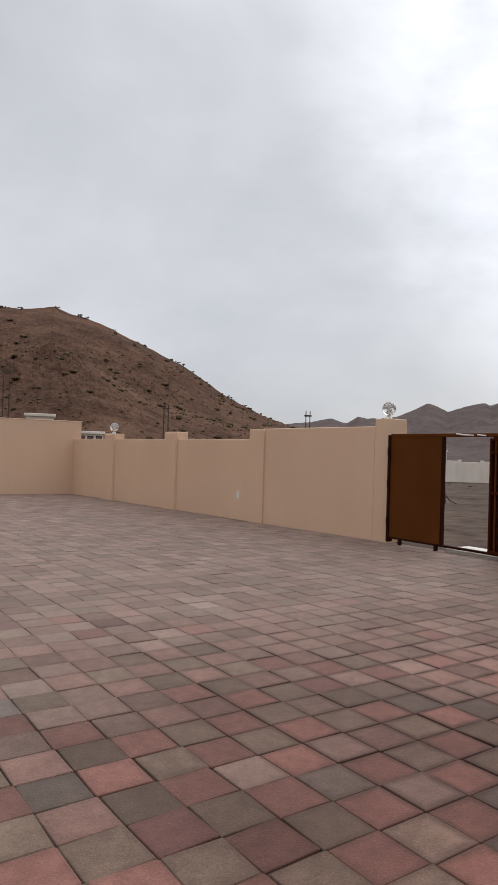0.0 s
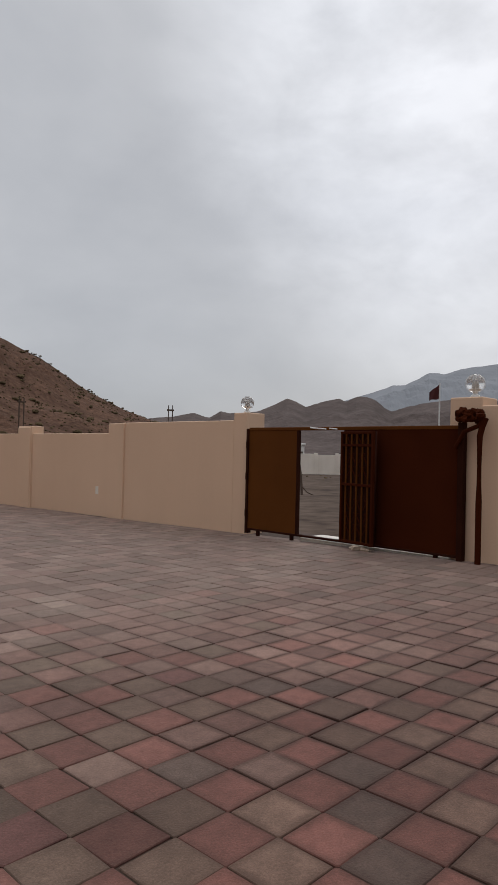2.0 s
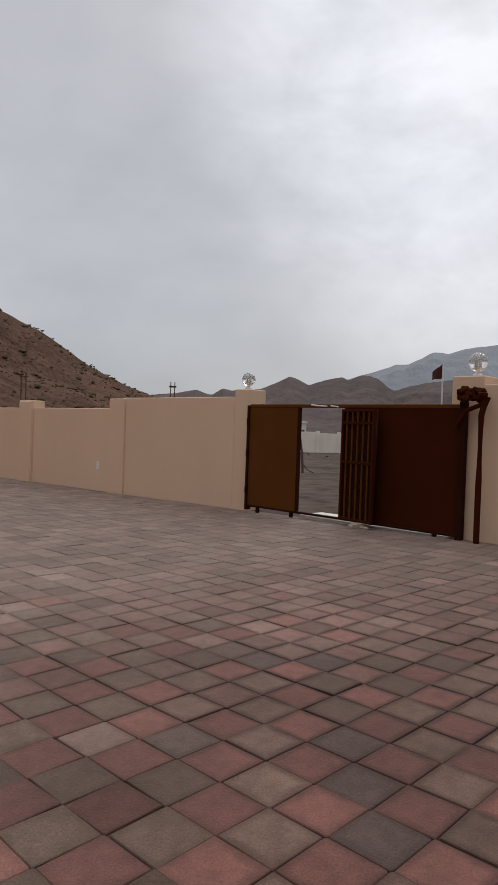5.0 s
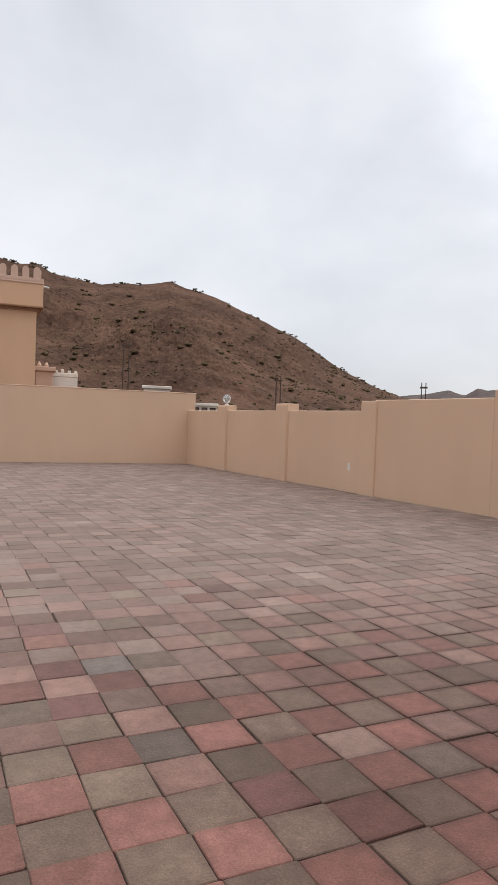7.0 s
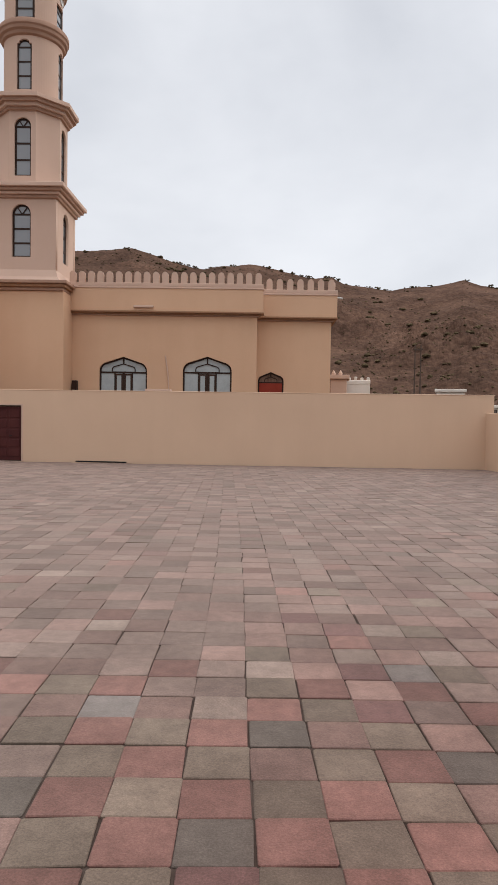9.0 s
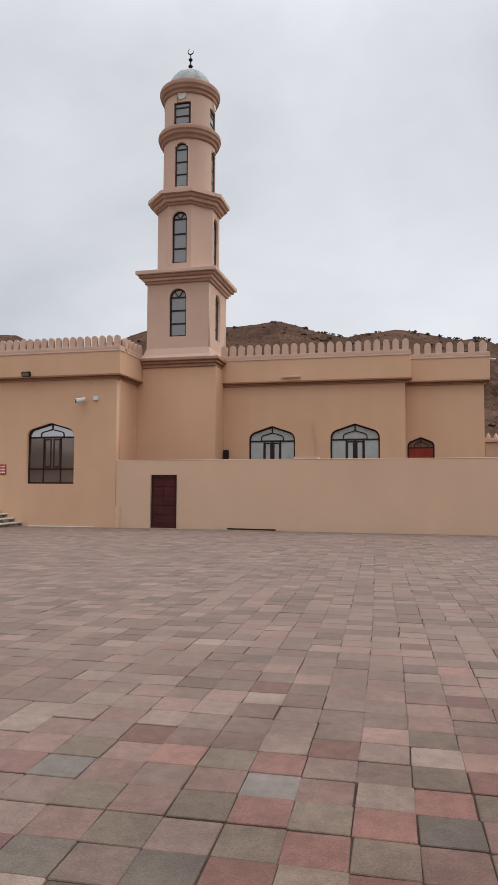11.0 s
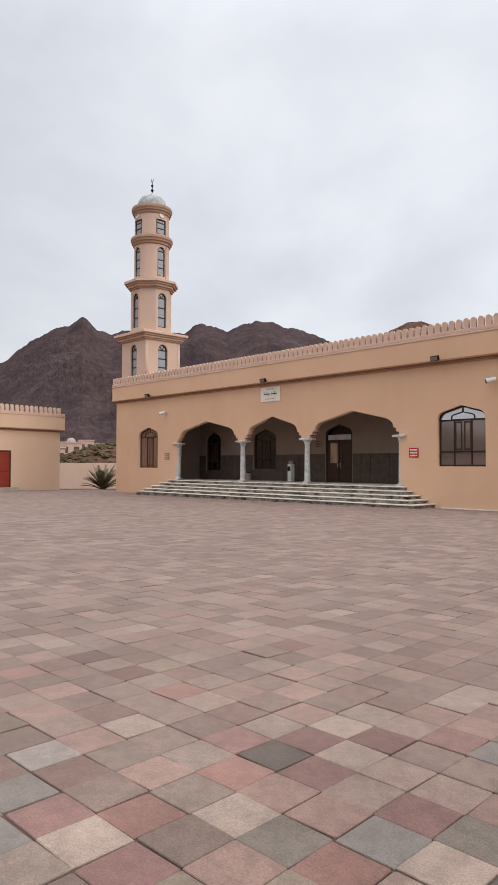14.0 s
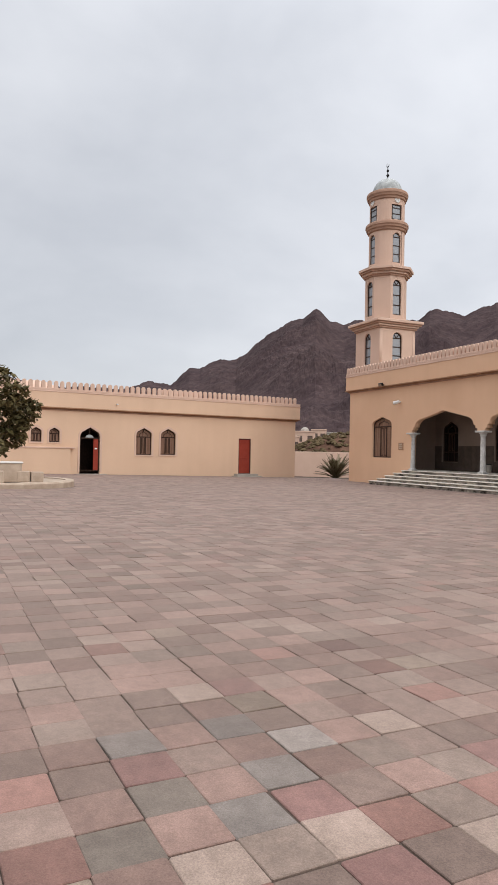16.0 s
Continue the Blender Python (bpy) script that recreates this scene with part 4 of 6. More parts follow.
for k in range(5):
    bm = bmesh.new()
    x = 0.12 + k * 0.125
    tube(bm, [(x, -0.03, 0.05), (x, -0.03, 1.70)], 0.015, 6)
    part("bar", bm, GATE, wicket)
for k in range(4):
    for z in (0.25, 0.42, 0.62, 1.12, 1.32, 1.62):
        bm = bmesh.new()
        s = 1 if (k + int(z * 10)) % 2 else -1
        tube(bm, [(0.182 + k * 0.125 + s * 0.045 * math.sin(a) * (1 - 0.10 * a), -0.03, z + 0.075 * math.cos(a * 0.62) * 1.0) for a in [j * 0.55 for j in range(10)]], 0.008, 5)
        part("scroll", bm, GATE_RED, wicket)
bm = bmesh.new()
tube(bm, [(GL - 7.06, -0.02, 1.80), (GL - 6.9, -0.05, 1.785), (GL - 6.72, -0.05, 1.775)], 0.012, 6)
tube(bm, [(GL - 6.66, -0.03, 1.785), (GL - 6.5, -0.05, 1.77)], 0.011, 6)
part("latch", bm, CAMERA_WHITE, gate, "pale metal latch bars", gm)
# pale sill under the gate
bm = bmesh.new()
box(bm, GL - 7.3, GL - 4.6, 0.06, 0.65, -0.25, -0.015, 0.008)
tagged(part("threshold", bm, STEP, None, "pale concrete sill under the gate", gm), category="threshold", kind="structure")


def rock(x, y, r, rand):
    bm = bmesh.new()
    bmesh.ops.create_icosphere(bm, subdivisions=2, radius=r)
    for v in bm.verts:
        v.co *= 1 + 0.35 * noise.noise(v.co * (1.2 / r) + Vector((x, y, 0)))
        v.co.z *= 0.62
    ob = part("stone", bm, STONE_WHITE, None, "", pose(x, y, ground_z(x, y) + r * 0.35, 0, 0, rand.uniform(0, 360)))
    return tagged(ob, "pale rough stone holding the wicket open", "stone", "stones at the gate")


for dx, dy, r in ((0.0, 0.0, 0.085), (0.03, -0.13, 0.07), (-0.02, -0.23, 0.05), (0.05, 0.12, 0.045)):
    rock(8.36 + dx, 6.02 + dy, r, rng)

# ---- beyond the gate ----
def far_wall(name, label, az0, az1, r, z0, z1, mat, panels):
    a, b = radians(az0), radians(az1)
    p, q = Vector((math.sin(a) * r, math.cos(a) * r, 0)), Vector((math.sin(b) * r, math.cos(b) * r, 0))
    d = q - p
    ob = thing(name, pose(p.x, p.y, 0, 0, 0, math.degrees(math.atan2(d.y, d.x))), label, "wall", kind="structure")
    for k in range(panels):
        u0, u1 = d.length * k / panels, d.length * (k + 1) / panels
        bm = bmesh.new()
        box(bm, u0 + 0.08, u1 - 0.08, -0.1, 0.1, z0, z1 - 0.12 + (0.1 if k % 2 else 0), 0.02)
        part("panel", bm, mat, ob)
        bm = bmesh.new()
        box(bm, u0 - 0.18, u0 + 0.18, -0.18, 0.18, z0, z1 + 0.08, 0.02)
        part("pier", bm, mat, ob)
    return ob


# bearings here count clockwise from +y
far_wall("far_wall", "white boundary wall with piers across the open ground", 40, 64, 72, -1.2, 1.28, CREAM, 14)
far_wall("far_wall", "white boundary wall behind the palm", -58.0, -66.0, 75, -1.4, 1.72, PLASTER_PALE, 1)


def small_house(x, y, angle, w, d, h, mat, label, z0=None, windows=3, sill=2.1, head=0.8, lip=0.15):
    z0 = ground_z(x, y) - 0.3 if z0 is None else z0
    house = thing("house", pose(x, y, z0, 0, 0, angle), label, "house", "far houses")
    bm = bmesh.new()
    box(bm, -w / 2, w / 2, 0, d, 0, h, 0.03)
    part("wall", bm, mat, house)
    bm = bmesh.new()
    box(bm, -w / 2 - lip, w / 2 + lip, -lip, d + lip, h, h + 0.25, 0.03)
    part("roof", bm, mat, house)
    for k in range(windows):
        bm = bmesh.new()
        xc = -w / 2 + w * (k + 0.5) / windows
        wide = min(0.55, 0.36 * w / windows)
        box(bm, xc - wide, xc + wide, -0.06, 0.02, h - sill, h - head, 0.02)
        win = part("window", bm, FRAME, house)
        bm = bmesh.new()
        box(bm, xc - wide + 0.08, xc + wide - 0.08, -0.075, -0.058, h - sill + 0.08, h - head - 0.08)
        part("pane", bm, GLASS_DARK, win)
    return house


def bearing(az, r):
    """A place by its bearing, anticlockwise from +y."""
    a = radians(az)
    return -math.sin(a) * r, math.cos(a) * r


x, y = bearing(-48.75, 88)
small_house(x, y, -48.75, 1.5, 1.5, 2.1, WHITE, "small white turret house beyond the far wall", 0.2, 1)

# far houses and mound between the two buildings
moundv = bmesh.new()
bmesh.ops.create_grid(moundv, x_segments=40, y_segments=24, size=1)
for v in moundv.verts:
    q = max(0.0, 1 - v.co.x ** 2) * max(0.0, 1 - v.co.y ** 2)
    v.co = Vector((v.co.x * 14, v.co.y * 10, q ** 0.8 * 5.6 + 0.5 * q * noise.fractal((v.co.x * 4, v.co.y * 4, 0), 1, 2, 4) - 0.4))
x, y = bearing(57.0, 98)
mound = part("mound", moundv, HILL, None, "", pose(x, y, -0.7, 0, 0, 57.5))
tagged(mound, "scrubby earth mound behind the white wall", "mound", kind="structure")
sv, sf = [], []
for _ in range(800):
    u, v = rng.uniform(-0.9, 0.9), rng.uniform(-0.9, 0.9)
    q = (1 - u * u) * (1 - v * v)
    loc = mound.matrix_basis @ Vector((u * 14, v * 10, q ** 0.8 * 5.6 - 0.35))
    blob(sv, sf, loc, rng.uniform(0.15, 0.5), rng)
stuff_mesh("mound_scrub", sv, sf, SHRUB, "dry scrub on the earth mound", "scrub")
for az, r, w_h, h_h, mat, z0, n_w in ((61.9, 150, 4.6, 8.8, PLASTER_PALE, -2.7, 2), (60.7, 165, 3.6, 9.8, PLASTER_PALE, -2.7, 2), (59.3, 150, 3.8, 8.6, CONCRETE, -2.7, 3), (62.75, 120, 1.6, 6.5, PLASTER_PALE, -2.3, 1)):
    x, y = bearing(az, r)
    small_house(x, y, az, w_h, 4, h_h, mat, "plain flat-roofed far house with dark windows", z0, n_w)
x, y = bearing(61.9, 151.5)
bm = bmesh.new()
lathe(bm, [(1.0, 0)] + [(1.0 * math.cos(radians(a)), 0.9 * math.sin(radians(a))) for a in range(15, 90, 15)] + [(0.02, 0.9)], 16)
tagged(part("water_tank", bm, CONCRETE, None, "grey domed tank on a far roof", pose(x, y, 6.35)), category="tank")

# things that look over the low wall
x, y = bearing(-7.95, 42)
block = small_house(x, y, -7.95, 1.75, 1.4, 4.72, CREAM, "cream-white rooftop block with small merlons over the yard wall", -1.1, 0, lip=0.02)
for k in range(5):
    bm = bmesh.new()
    box(bm, -0.09, 0.09, 0.0, 0.14, 4.97, 5.13 + 0.05 * (k in (0, 2)), 0.03)
    part("merlon", bm, CREAM, block, "", pose(-0.76 + 0.38 * k, 0.02, 0))
x, y = bearing(-15.6, 60)
small_house(x, y, -15.6, 2.3, 2.0, 5.15, CREAM, "low white roof over the yard wall", -1.2, 0)
x, y = bearing(-19.65, 62)
small_house(x, y, -19.65, 2.25, 2.2, 3.05, CREAM, "white house with dark windows beyond the yard wall", -0.4, 3, 0.85, 0.15)
x, y = bearing(-23.7, 60)
small_house(x, y, -23.7, 4.2, 2.0, 2.3, CREAM, "low white roof beyond the yard wall", -0.4, 0)
x, y = bearing(-6.55, 40)
lodge = small_house(x, y, -6.55, 0.95, 1.6, 4.3, PLASTER_PALE, "peach rendered annexe pier with small finials beside the hall", -0.5, 0)
for u in (-0.3, 0.1):
    bm = bmesh.new()
    lathe(bm, [(0.10, 4.54), (0.12, 4.64), (0.05, 4.78), (0.01, 4.84)], 10)
    part("finial", bm, PLASTER_PALE, lodge, "", pose(u, 0.2, 0), True)


def twin_pole(az, r, el_top, z0, gap):
    x, y = bearing(az, r)
    top = 1.4 + r * math.tan(radians(el_top)) - z0
    ob = thing("utility_pole", pose(x, y, z0, 0, 0, az), "dark wooden twin utility pole with a crossarm", "pole", "utility poles")
    for s in (-1, 1):
        bm = bmesh.new()
        tube(bm, [(s * gap / 2, 0, 0), (s * gap / 2, 0, top)], [0.15, 0.11], 8)
        part("pole", bm, POLE_WOOD, ob)
    bm = bmesh.new()
    box(bm, -gap * 0.9, gap * 0.9, -0.1, 0.1, top * 0.9, top * 0.93)
    part("crossarm", bm, POLE_WOOD, ob)
    return ob


for az, r, el, gap in ((-12.95, 150, 6.3, 1.2), (-25.8, 140, 3.85, 0.9), (-37.8, 170, 3.7, 1.0)):
    x, y = bearing(az, r)
    twin_pole(az, r, el, drop_on(x, y) - 0.6, gap)

bm = bmesh.new()
tube(bm, [(0, 0, -0.2), (-0.05, 0, 0.7), (-0.16, 0, 1.5)], [0.05, 0.045, 0.03], 7)
tube(bm, [(-0.03, 0, 0.35), (0.2, 0, 0.1), (0.5, 0, -0.02)], [0.03, 0.025, 0.02], 6)
tagged(part("stake", bm, POLE_WOOD, None, "", pose(20.1, 17.3, land_z(20.1, 17.3), 0, 0, -49)), "dark leaning wooden stake in the ground beyond the gate", "stake")

x, y = bearing(-60.3, 46)
flag = thing("flagpole", pose(x, y, land_z(x, y)), "white flagpole with a drooping maroon flag", "flagpole")
fz = 1.4 + 46 * math.tan(radians(5.9)) - land_z(x, y)
bm = bmesh.new()
tube(bm, [(0, 0, 0), (0, 0, fz)], [0.06, 0.045], 8)
part("pole", bm, CAMERA_WHITE, flag)
bm = bmesh.new()
bmesh.ops.create_grid(bm, x_segments=10, y_segments=10, size=0.5)
for v in bm.verts:
    u, h = v.co.x + 0.5, v.co.y + 0.5
    v.co = Vector((-(u * 0.66), 0.10 * math.sin(u * 7 + h * 2) * u, fz - 0.04 - (1 - h) * (0.95 - 0.42 * u) - u * 0.60 - 0.04 * math.sin(u * 6)))
bmesh.ops.solidify(bm, geom=bm.faces[:], thickness=0.012)
part("flag", bm, MAROON, flag, "drooping maroon flag", pose(0, 0, 0, 0, 0, -60))

# ---- the mosque ----
FY = 26.73                        # face of the arcade front
X_L, X_R = -43.3, -12.25          # its two ends
CORN, BAND = 5.93, 7.12           # underside of the cornice, foot of the merlons
FLOOR_Z = 0.44                    # porch floor
mosque = thing("mosque", pose(0, 0, 0), "peach rendered mosque front with three keel arches and merlons", "mosque")
front = pose(0, FY, 0)
COLS = (-35.95, -29.6, -24.48, -18.45)
CAP = 2.86


def arcade_outline():
    """One opening for all three arches, with the wall coming down on the columns between them."""
    pts = [(COLS[0], FLOOR_Z), (COLS[-1], FLOOR_Z)]
    for i in (2, 1, 0):
        xa, xb = COLS[i] + (0.30 if i else 0.10), COLS[i + 1] - (0.30 if i < 2 else 0.10)
        xc, half = (xa + xb) / 2, (xb - xa) / 2
        right = [(half, CAP), (half, CAP + 0.16), (half - 0.16, CAP + 0.16), (half - 0.16, CAP + 0.34), (half - 0.30, CAP + 0.34)]
        x0, z0, h = half - 0.30, CAP + 0.34, 4.16 - CAP - 0.34
        for k in range(1, 7):
            t = k / 6
            right.append(((1 - t) ** 2 * x0 + 2 * t * (1 - t) * x0 * 0.99 + t * t * x0 * 0.82, z0 + (2 * t * (1 - t) * 0.36 + t * t * 0.50) * h))
        pts += [(xc + x, z) for x, z in right] + [(xc, 4.16)] + [(xc - x, z) for x, z in reversed(right)]
    return pts


W0 = (-39.2, 1.17, 1.22, 3.38, 4.02)
W1 = (-15.36, 1.15, 1.38, 3.46, 4.06)
part("wall", slab([rect(X_L, X_R, -1.0, CORN), arcade_outline(), keel(*W0), keel(*W1)], 0.40), PLASTER, mosque, "", front)
upper_band(mosque, X_L - 0.24, X_R + 0.24, front, CORN, BAND, 0.24, 0.5, (1, 1))
merlon = merlon_master(mosque, front @ pose(X_L - 0.1, -0.20, BAND + 0.2))
crenels(mosque, X_L + 0.1, X_R + 0.22, BAND + 0.2, front @ pose(0, -0.20, 0), merlon, 0.345)
# end wall towards the minaret, and the far end
for xw, turn, name in ((X_R, 90, "side_wall"), (X_L, -90, "side_wall")):
    ln = 2.35 if turn > 0 else 7.0
    sm = pose(xw, FY, 0, 0, 0, turn) if turn > 0 else pose(xw, FY + ln, 0, 0, 0, turn)
    part(name, slab([rect(0.401 if turn > 0 else 0.0, ln if turn > 0 else ln - 0.401, -1.0, CORN)], 0.3), PLASTER, mosque, "", sm)
    upper_band(mosque, 0.5 if turn > 0 else 0.0, ln if turn > 0 else ln - 0.5, sm, CORN, BAND, 0.24, 0.5)
    crenels(mosque, 0.3 if turn > 0 else 0.1, ln, BAND + 0.2, sm @ pose(0, -0.20, 0), merlon, 0.345)
bm = bmesh.new()
box(bm, X_L + 0.1, X_R - 0.1, FY + 0.3, FY + 6.8, CORN + 0.25, CORN + 0.5)
part("roof", bm, CONCRETE, mosque)
# waterspout on the far end
bm = bmesh.new()
box(bm, X_L - 0.75, X_L - 0.2, FY + 0.1, FY + 0.35, 7.05, 7.25, 0.02)
part("waterspout", bm, PLASTER_PALE, mosque)

keel_window(mosque, *W0, "narrow", front @ pose(0, 0.16, 0), "keel-headed window with brown frame and curtained panes")
keel_window(mosque, *W1, "leaves", front @ pose(0, 0.16, 0), "keel-headed window, dark frame, panes mirroring the hills")

# the porch behind the arches
PB = FY + 3.3
pm = pose(0, PB, 0)
PW = ((-36.08, 0.78, 1.02, 2.97, 3.74), (-31.0, 1.03, 1.13, 3.05, 3.73))
PD = (-24.92, 0.98, FLOOR_Z, 3.14, 3.79)
P_L, P_R = -37.9, COLS[-1] + 0.6
# wall, sides and ceiling in plaster darkened for the porch shade
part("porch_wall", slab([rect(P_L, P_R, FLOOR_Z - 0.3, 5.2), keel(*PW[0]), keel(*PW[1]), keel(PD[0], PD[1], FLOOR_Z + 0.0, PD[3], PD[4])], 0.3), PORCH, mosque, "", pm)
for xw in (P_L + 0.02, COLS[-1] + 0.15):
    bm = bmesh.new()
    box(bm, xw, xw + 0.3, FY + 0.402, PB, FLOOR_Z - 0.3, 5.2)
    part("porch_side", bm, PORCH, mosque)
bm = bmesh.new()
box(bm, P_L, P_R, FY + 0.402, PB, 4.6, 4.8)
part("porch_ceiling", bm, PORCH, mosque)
# near-black sheet added for the darkness behind the porch openings
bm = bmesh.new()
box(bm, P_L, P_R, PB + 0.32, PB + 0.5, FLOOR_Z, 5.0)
part("dark_room_sheet", bm, FRAME, mosque, "dark sheet standing in for the unlit room behind the porch")
bm = bmesh.new()
edges = [P_L + 0.33, PW[0][0] - 0.82, PW[0][0] + 0.82, PW[1][0] - 1.06, PW[1][0] + 1.06, PD[0] - 1.02, PD[0] + 1.02, COLS[-1] + 0.14]
for a, b in zip(edges[::2], edges[1::2]):
    n = max(1, round((b - a) / 0.62))
    for k in range(n):
        box(bm, a + (b - a) * k / n + 0.006, a + (b - a) * (k + 1) / n - 0.006, PB - 0.03, PB, FLOOR_Z, 2.07, 0.006)
for a, hw, zt in ((PW[0][0], 0.82, 1.0), (PW[1][0], 1.06, 1.11)):
    for k in range(3):
        box(bm, a - hw + hw * k / 1.5 + 0.006, a - hw + hw * (k + 1) / 1.5 - 0.006, PB - 0.03, PB, FLOOR_Z, zt, 0.006)
tagged(part("dado", bm, DADO, mosque, "brown stone dado slabs along the porch"), kind="stuff")
for p in PW:
    keel_window(mosque, *p, "porch", pm @ pose(0, 0.1, 0), "dark keel-headed porch window")
door = part("entrance", slab([keel(PD[0], PD[1], FLOOR_Z, PD[3], PD[4]), shrink(keel(PD[0], PD[1], FLOOR_Z, PD[3], PD[4]), 0.11)], 0.12), FRAME, mosque, "dark wooden double entrance door with a pale fanlight", pm @ pose(0, 0.05, 0))
inner = shrink(keel(PD[0], PD[1], FLOOR_Z, PD[3], PD[4]), 0.1)
zt = 2.88
part("fanlight", slab([[(PD[0] - PD[1] + 0.1, zt), (PD[0] + PD[1] - 0.1, zt)] + [(x, min(z, zt + 0.30)) for x, z in inner if z > zt + 0.1]], 0.02), FROST, door, "pale frosted fanlight", pose(0, 0.06, 0))
for s in (-1, 1):
    a, b = sorted((PD[0] + s * 0.02, PD[0] + s * 0.86))
    leaf = part("leaf", slab([rect(a, b, FLOOR_Z + 0.02, zt), rect(a + 0.14, b - 0.14, 1.55, 2.7)], 0.06), WOOD, door, "dark brown wooden leaf", pose(0, 0.04, 0))
    part("pane", slab([rect(a + 0.13, b - 0.13, 1.54, 2.71)], 0.012), GLASS_BLACK if s > 0 else GLASS_DARK, leaf, "", pose(0, 0.02, 0))
    bm = bmesh.new()
    box(bm, a + 0.15, b - 0.15, -0.012, 0.0, 0.62, 1.32, 0.01)
    part("panel", bm, WOOD, leaf)
    bm = bmesh.new()
    tube(bm, [(PD[0] + s * 0.09, -0.05, 1.25), (PD[0] + s * 0.09, -0.07, 1.4), (PD[0] + s * 0.09, -0.05, 1.55)], 0.014, 6)
    part("handle", bm, CAMERA_WHITE, leaf, "pale door pull")


def column(x, y):
    col = thing("column", pose(x, y, FLOOR_Z), "round grey marble porch column with a moulded capital", "column", "porch columns")
    bm = bmesh.new()
    lathe(bm, [(0.155, 0.16), (0.16, 0.26), (0.15, 1.2), (0.14, 2.12)], 20)
    part("shaft", bm, MARBLE, col, "", None, True)
    bm = bmesh.new()
    box(bm, -0.21, 0.21, -0.21, 0.21, 0.0, 0.09, 0.012)
    lathe(bm, [(0.2, 0.09), (0.2, 0.13), (0.165, 0.16)], 20)
    part("plinth", bm, MARBLE, col, "", None, True)
    bm = bmesh.new()
    lathe(bm, [(0.145, 2.10), (0.18, 2.14), (0.165, 2.18), (0.2, 2.25), (0.28, 2.32)], 20)
    box(bm, -0.36, 0.36, -0.3, 0.3, 2.32, CAP - FLOOR_Z - 0.003, 0.015)
    part("capital", bm, MARBLE, col, "pale moulded capital", None, True)
    return col


first = column(COLS[0] + 0.05, FY + 0.16)
for x in (COLS[1], COLS[2], COLS[3] - 0.05):
    copy_thing(first, pose(x, FY + 0.16, FLOOR_Z))

# porch floor and five steps that return round both ends
steps = thing("porch_steps", pose(0, 0, 0), "broad white marble steps with black speckled risers before the porch", "steps", kind="structure")
bm = bmesh.new()
box(bm, COLS[0] - 0.55, COLS[-1] + 0.35, FY - 0.32, FY - 0.003, FLOOR_Z - 0.045, FLOOR_Z, 0.008)
box(bm, COLS[0] + 0.004, COLS[-1] - 0.004, FY - 0.003, FY + 0.403, FLOOR_Z - 0.045, FLOOR_Z)
box(bm, P_L + 0.33, P_R - 0.33, FY + 0.403, PB, FLOOR_Z - 0.045, FLOOR_Z)
part("porch_floor", bm, STEP, steps)
RISE, RUN = 0.185, 0.37
for k in range(5):
    z = FLOOR_Z - RISE * k
    o = RUN * k
    xa, xb, yb = COLS[0] - 0.50 - o, COLS[-1] + 0.30 + o, FY - 0.28 - o
    bm = bmesh.new()
    box(bm, xa, xb, yb, FY - 0.002 if k else FY + 0.35, z - RISE - (0.5 if k == 4 else 0.0), z - 0.046)
    part("riser", bm, RISER, steps, "black speckled marble riser")
    if k:
        n = 9
        for j in range(n):
            bm = bmesh.new()
            xs, xe = xa - 0.05 + (xb - xa + 0.1) * j / n, xa - 0.05 + (xb - xa + 0.1) * (j + 1) / n
            box(bm, xs + 0.004, xe - 0.004, yb - 0.05, FY - 0.004, z - 0.045, z + rng.uniform(-0.002, 0.002), 0.008)
            part("tread", bm, STEP, steps)

# base strip, signs, floodlights and cameras on the front
bm = bmesh.new()
box(bm, -16.3, -13.2, -0.07, -0.002, -0.50, -0.44, 0.008)
part("kerb_strip", bm, STEP, mosque, "pale kerb strip", front)


def bars(parent, rows, z_top, z_bot, x0, x1, mat, m, solid=0.5):
    """Writing that cannot be read, as bars."""
    for k in range(rows):
        z = z_top - (z_top - z_bot) * (k + 0.5) / rows
        h = (z_top - z_bot) / rows * solid * 0.5
        bm = bmesh.new()
        x = x0 + rng.uniform(0, 0.08) * (x1 - x0)
        while x < x1 - 0.04:
            wd = rng.uniform(0.10, 0.26) * (x1 - x0)
            box(bm, x, min(x + wd, x1), -0.006, 0.0, z - h, z + h)
            x += wd + 0.04 * (x1 - x0)
        part("lettering", bm, mat, parent, "", m)


board = thing("sign_board", front @ pose(-27.13, -0.04, 5.0), "white name board with dark script over the middle arch", "sign")
bm = bmesh.new()
box(bm, -0.77, 0.77, 0.0, 0.04, 0.0, 0.82, 0.01)
part("board", bm, SIGN_WHITE, board)
bm = bmesh.new()
x = -0.50
while x < 0.50:
    wd = rng.uniform(0.05, 0.15)
    if abs(x) > 0.07:
        box(bm, x, x + wd, -0.006, 0.0, 0.40, 0.45)
        box(bm, x, x + 0.028, -0.006, 0.0, 0.42, rng.uniform(0.47, 0.60))
        if rng.random() < 0.4:
            box(bm, x + 0.03, x + 0.06, -0.006, 0.0, 0.33, 0.36)
    x += wd + 0.012
part("lettering", bm, INK, board)
bars(board, 1, 0.76, 0.66, -0.3, 0.3, CONCRETE, pose(0, 0, 0), 0.6)
bars(board, 1, 0.20, 0.1, -0.4, 0.4, CONCRETE, pose(0, 0, 0), 0.5)
notice = thing("notice", front @ pose(-17.74, -0.025, 1.78), "red notice plate with white script beside the porch", "sign")
bm = bmesh.new()
box(bm, -0.25, 0.25, 0.0, 0.025, 0.0, 0.45, 0.006)
part("plate", bm, RED_SIGN, notice)
bars(notice, 3, 0.42, 0.03, -0.2, 0.2, SIGN_WHITE, pose(0, 0, 0), 0.5)
plaque = thing("notice", front @ pose(-36.95, -0.025, 1.76), "small brown notice plate with pale script by the window", "sign")
bm = bmesh.new()
